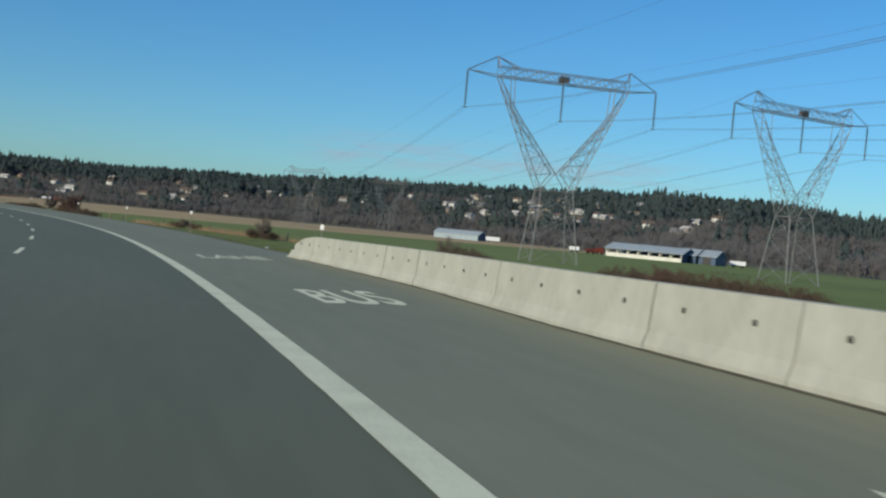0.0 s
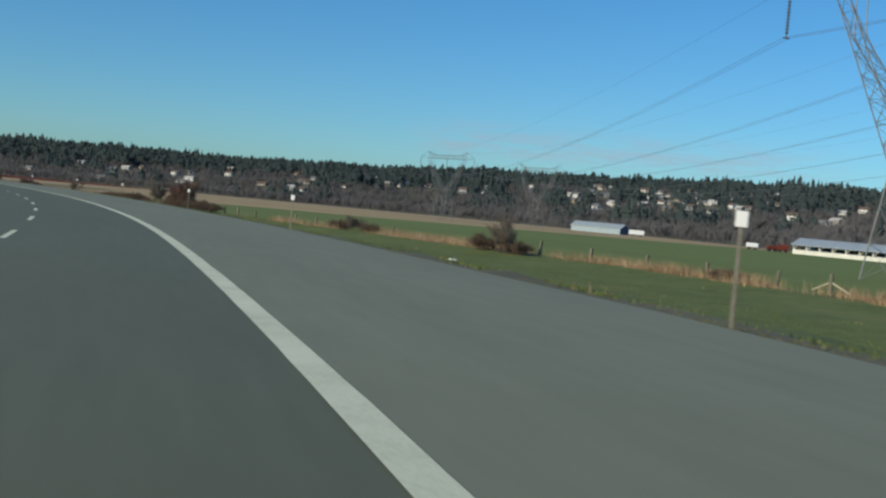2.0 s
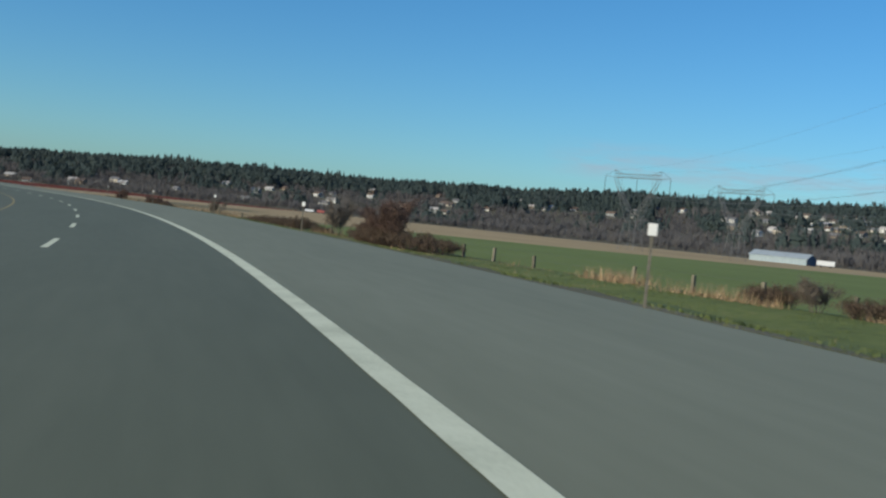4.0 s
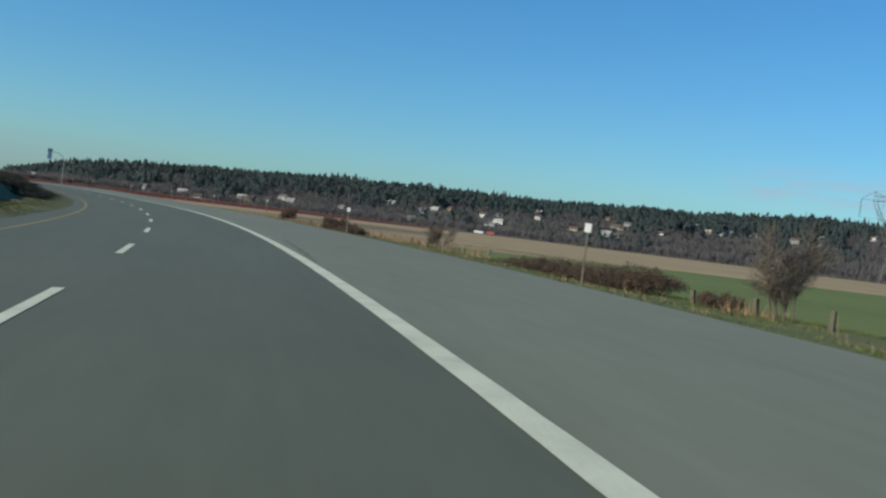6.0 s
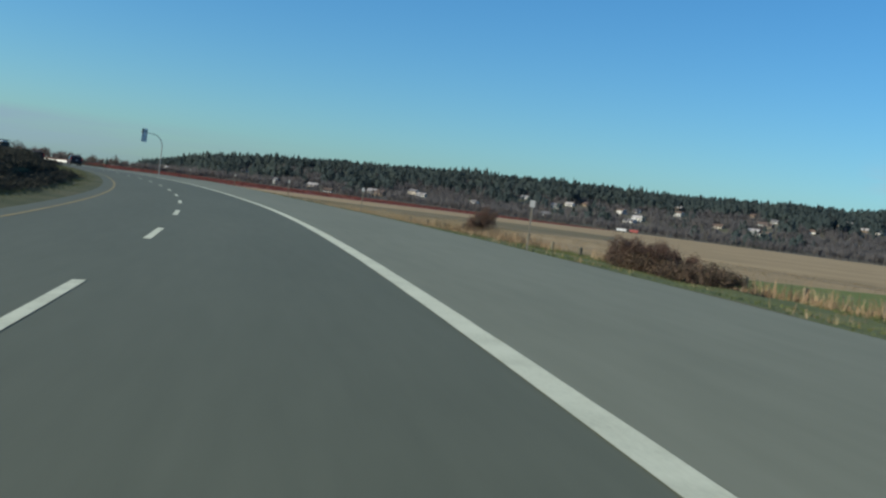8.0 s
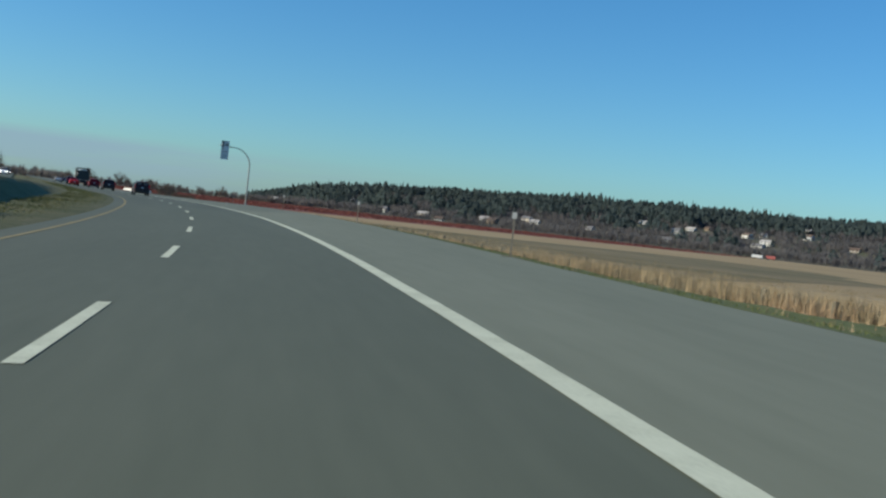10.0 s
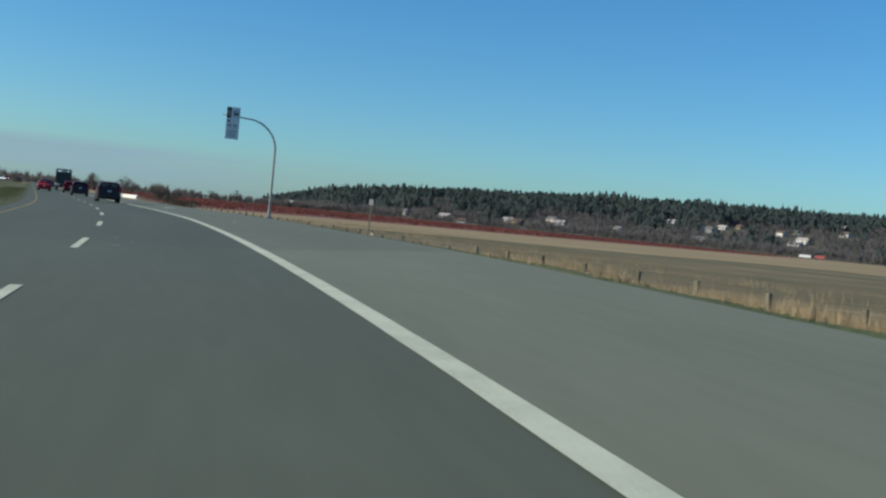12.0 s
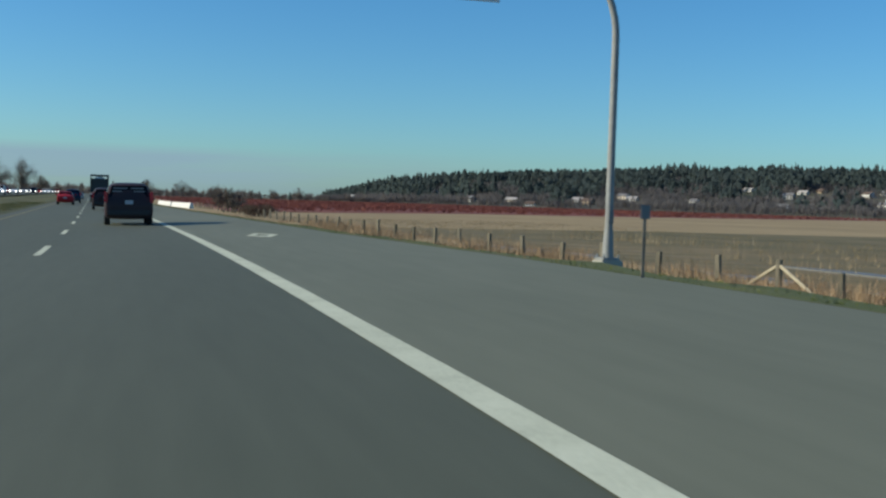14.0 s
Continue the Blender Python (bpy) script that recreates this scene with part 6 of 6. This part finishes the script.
edge_blades = material("grass_blades_edge", [(0.07, 0.085, 0.028), (0.10, 0.11, 0.038), (0.13, 0.12, 0.055)], 0.3, 0.85, fine=3, island=True, vary=0.3)
grass("median_grass_blades", edge_blades, "short rough olive grass beyond the median paving", 70000, 5, lambda r, c: (lambda s: (s, -8.0 - 3.0 * r.rand(len(s))))(150 + 330 * r.rand(c)), 0.04, 0.13, 0.012, 0.03)
grass("edge_grass", edge_blades, "ragged rim of grass along the paving's edge", 60000, 8, lambda r, c: (lambda s: (s, edge_at(s) + 0.02 + 0.5 * r.rand(len(s)) ** 1.5))(23 + 400 * r.rand(c)), 0.02, 0.06, 0.008, 0.016)


def far_tree(place, width, height, seed, label="bare grey-brown broadleaf tree standing beside the highway"):
    """A trunk, forking limbs and a rounded haze of fine twigs."""
    rng = random.Random(seed)
    r = np.random.RandomState(seed)
    ob = empty("tree", Matrix.Translation(place), label, "tree", "far roadside trees")
    bm = bmesh.new()
    rod(bm, (0, 0, -0.5), (0, 0, height * 0.4), height * 0.024, height * 0.014, 8)
    tips = []
    for k in range(22):
        z = height * rng.uniform(0.15, 0.42)
        a, u = rng.random() * 6.28, rng.random()
        q = Vector((math.cos(a) * width * 0.42 * (1 - u * u), math.sin(a) * width * 0.42 * (1 - u * u), height * (0.4 + 0.5 * u)))
        p = Vector((0, 0, z))
        m = p.lerp(q, 0.5) + Vector((0, 0, height * 0.05))
        rod(bm, p, m, height * 0.009, height * 0.006, 5)
        rod(bm, m, q, height * 0.006, height * 0.003, 4)
        tips += [(*p.lerp(m, 0.6),), (*m,), (*m.lerp(q, 0.5),), (*q,), (*q,)]
    part("trunk", bm, twig_grey, ob)
    n = 4200
    P = np.array(tips)[r.randint(0, len(tips), n)] + r.randn(n, 3) * height * 0.05
    D = P - [0, 0, height * 0.3]
    D = D / np.linalg.norm(D, axis=1)[:, None] + r.randn(n, 3) * 0.6
    E = P + D * (height * r.uniform(0.02, 0.07, n))[:, None]
    X = np.cross(D, r.randn(n, 3))
    X *= (height * 0.0020 / np.linalg.norm(X, axis=1))[:, None]
    tagged(mesh_object("crown", np.stack([P - X, P + X, E], 1).reshape(-1, 3), np.arange(3 * n).reshape(-1, 3), twig_grey, ob), kind="stuff")


for k, (s, lat, w, h) in enumerate(((760, -27, 12, 14), (720, -46, 12, 15), (820, -40, 13, 15), (900, -34, 8, 9), (990, -30, 9, 11), (858, 36, 10, 9), (905, 44, 7, 7), (986, 66, 9, 8), (1024, 120, 10, 9), (940, 90, 9, 7), (1080, 30, 8, 9), (1010, 16, 7, 8), (640, -60, 8, 11), (580, -52, 7, 8), (545, -60, 8, 9), (880, 22, 9, 9), (935, 24, 8, 10), (868, 52, 8, 7), (790, -52, 10, 12), (850, -24, 8, 9))):
    x, y = road_xy(s, lat)
    far_tree((float(x), float(y), FIELD - 0.1), w, h, 300 + k)


def hedgerows():
    rng = random.Random(11)
    rows = [[] for _ in range(3)]
    for k in range(1900):
        az = rng.uniform(-62, -22)
        r = rng.uniform(1050, 1500) if az < -27 else rng.uniform(1420, 1560)
        n = noise.noise((az * 0.35, 0, 2))
        h = rng.uniform(4, 10) * (1 + 0.8 * n)
        x, y = r * math.sin(radians(az)), r * math.cos(radians(az))
        rows[k % 3].append((x, y, FIELD - 0.3, h * rng.uniform(0.9, 1.5), h, rng.random() * 6.3))
    for k in range(3):
        v, f = clump_template(rng, 70)
        joined("far_hedgerow", v, f, rows[k], bare_leaf, "low line of bare trees across the far flat land", "woods")
    dark = []
    for k in range(50):
        az = rng.uniform(-44, -25.5)
        r = rng.uniform(1350, 1600)
        h = rng.uniform(5, 9) * (0.6 + 0.5 * max(0, 1 + noise.noise((az * 0.8, 3, 2))))
        dark.append((r * math.sin(radians(az)), r * math.cos(radians(az)), FIELD - 0.3, h * 0.7, h, rng.random() * 6.3))
    v, f = conifer_template(rng)
    joined("far_evergreens", v, f, dark, conifer_leaf, "low dark evergreens across the far flat land", "woods")


hedgerows()


# ---------------------------------------------------------------- low cloud far beyond
def cloud_bank(name, az0, az1, e0, e1, r, seed, color, dense, soft_scale, label, lo=0.35, hi=0.62):
    """A thin far backdrop of cloud, thinning out at its edges."""
    n, rows = 60, 8
    v = []
    for i in range(n + 1):
        a = radians(az0 + (az1 - az0) * i / n)
        for j in range(rows + 1):
            e = radians(e0 + (e1 - e0) * j / rows)
            v.append((r * math.sin(a), r * math.cos(a), r * math.tan(e)))
    f = [(i * (rows + 1) + j, (i + 1) * (rows + 1) + j, (i + 1) * (rows + 1) + j + 1, i * (rows + 1) + j + 1) for i in range(n) for j in range(rows)]
    m = bpy.data.materials.new(name)
    m.use_nodes = True
    nt = m.node_tree
    nd, ln = nt.nodes, nt.links
    nd.remove(nd["Principled BSDF"])
    out = nd["Material Output"]
    emit, clear, mix = nd.new("ShaderNodeEmission"), nd.new("ShaderNodeBsdfTransparent"), nd.new("ShaderNodeMixShader")
    emit.inputs["Color"].default_value = (*color, 1)
    uv = nd.new("ShaderNodeTexCoord")
    sep = nd.new("ShaderNodeSeparateXYZ")
    ln.new(uv.outputs["UV"], sep.inputs[0])
    mp = nd.new("ShaderNodeMapping")
    mp.inputs["Scale"].default_value = soft_scale
    mp.inputs["Location"].default_value = (seed * 3.7, seed * 1.3, 0)
    ln.new(uv.outputs["UV"], mp.inputs[0])
    tex = nd.new("ShaderNodeTexNoise")
    tex.inputs["Scale"].default_value, tex.inputs["Detail"].default_value = 1.0, 5
    ln.new(mp.outputs[0], tex.inputs["Vector"])
    up, side = nd.new("ShaderNodeValToRGB"), nd.new("ShaderNodeValToRGB")
    for ramp, stops in ((up, dense), (side, ((0.0, 0.0), (0.12, 1.0), (0.78, 1.0), (1.0, 0.0)))):
        el = ramp.color_ramp.elements
        while len(el) < len(stops):
            el.new(0.5)
        for k, (p, val) in enumerate(stops):
            el[k].position, el[k].color = p, (val, val, val, 1)
    ln.new(sep.outputs[1], up.inputs[0])
    ln.new(sep.outputs[0], side.inputs[0])
    contrast = nd.new("ShaderNodeMapRange")
    contrast.inputs["From Min"].default_value, contrast.inputs["From Max"].default_value = lo, hi
    ln.new(tex.outputs[0], contrast.inputs["Value"])
    m1, m2 = nd.new("ShaderNodeMath"), nd.new("ShaderNodeMath")
    m1.operation = m2.operation = "MULTIPLY"
    ln.new(up.outputs[0], m1.inputs[0])
    ln.new(side.outputs[0], m1.inputs[1])
    ln.new(m1.outputs[0], m2.inputs[0])
    ln.new(contrast.outputs[0], m2.inputs[1])
    ln.new(m2.outputs[0], mix.inputs[0])
    ln.new(clear.outputs[0], mix.inputs[1])
    ln.new(emit.outputs[0], mix.inputs[2])
    ln.new(mix.outputs[0], out.inputs["Surface"])
    ob = mesh_object(name, v, f, m)
    uvl = ob.data.uv_layers.new(name="map")
    flat = []
    for p in ob.data.polygons:
        for vi in p.vertices:
            flat += [vi // (rows + 1) / n, vi % (rows + 1) / rows]
    uvl.data.foreach_set("uv", flat)
    return tagged(ob, label, "backdrop", kind="structure")


cloud_bank("cloud_bank", -85, -16, 0.0, 2.9, 4700, 2, (0.27, 0.40, 0.50), ((0.0, 0.45), (0.35, 0.7), (0.62, 0.8), (0.80, 0.0)), (6, 2.6, 1), "low grey-violet cloud bank on the far horizon", 0.22, 0.55)
cloud_bank("cloud_wisps", 8, 31, 2.9, 5.2, 4700, 5, (0.46, 0.44, 0.52), ((0.0, 0.0), (0.35, 0.4), (0.6, 0.28), (1.0, 0.0)), (9, 5, 1), "thin pinkish cloud wisps above the ridge")
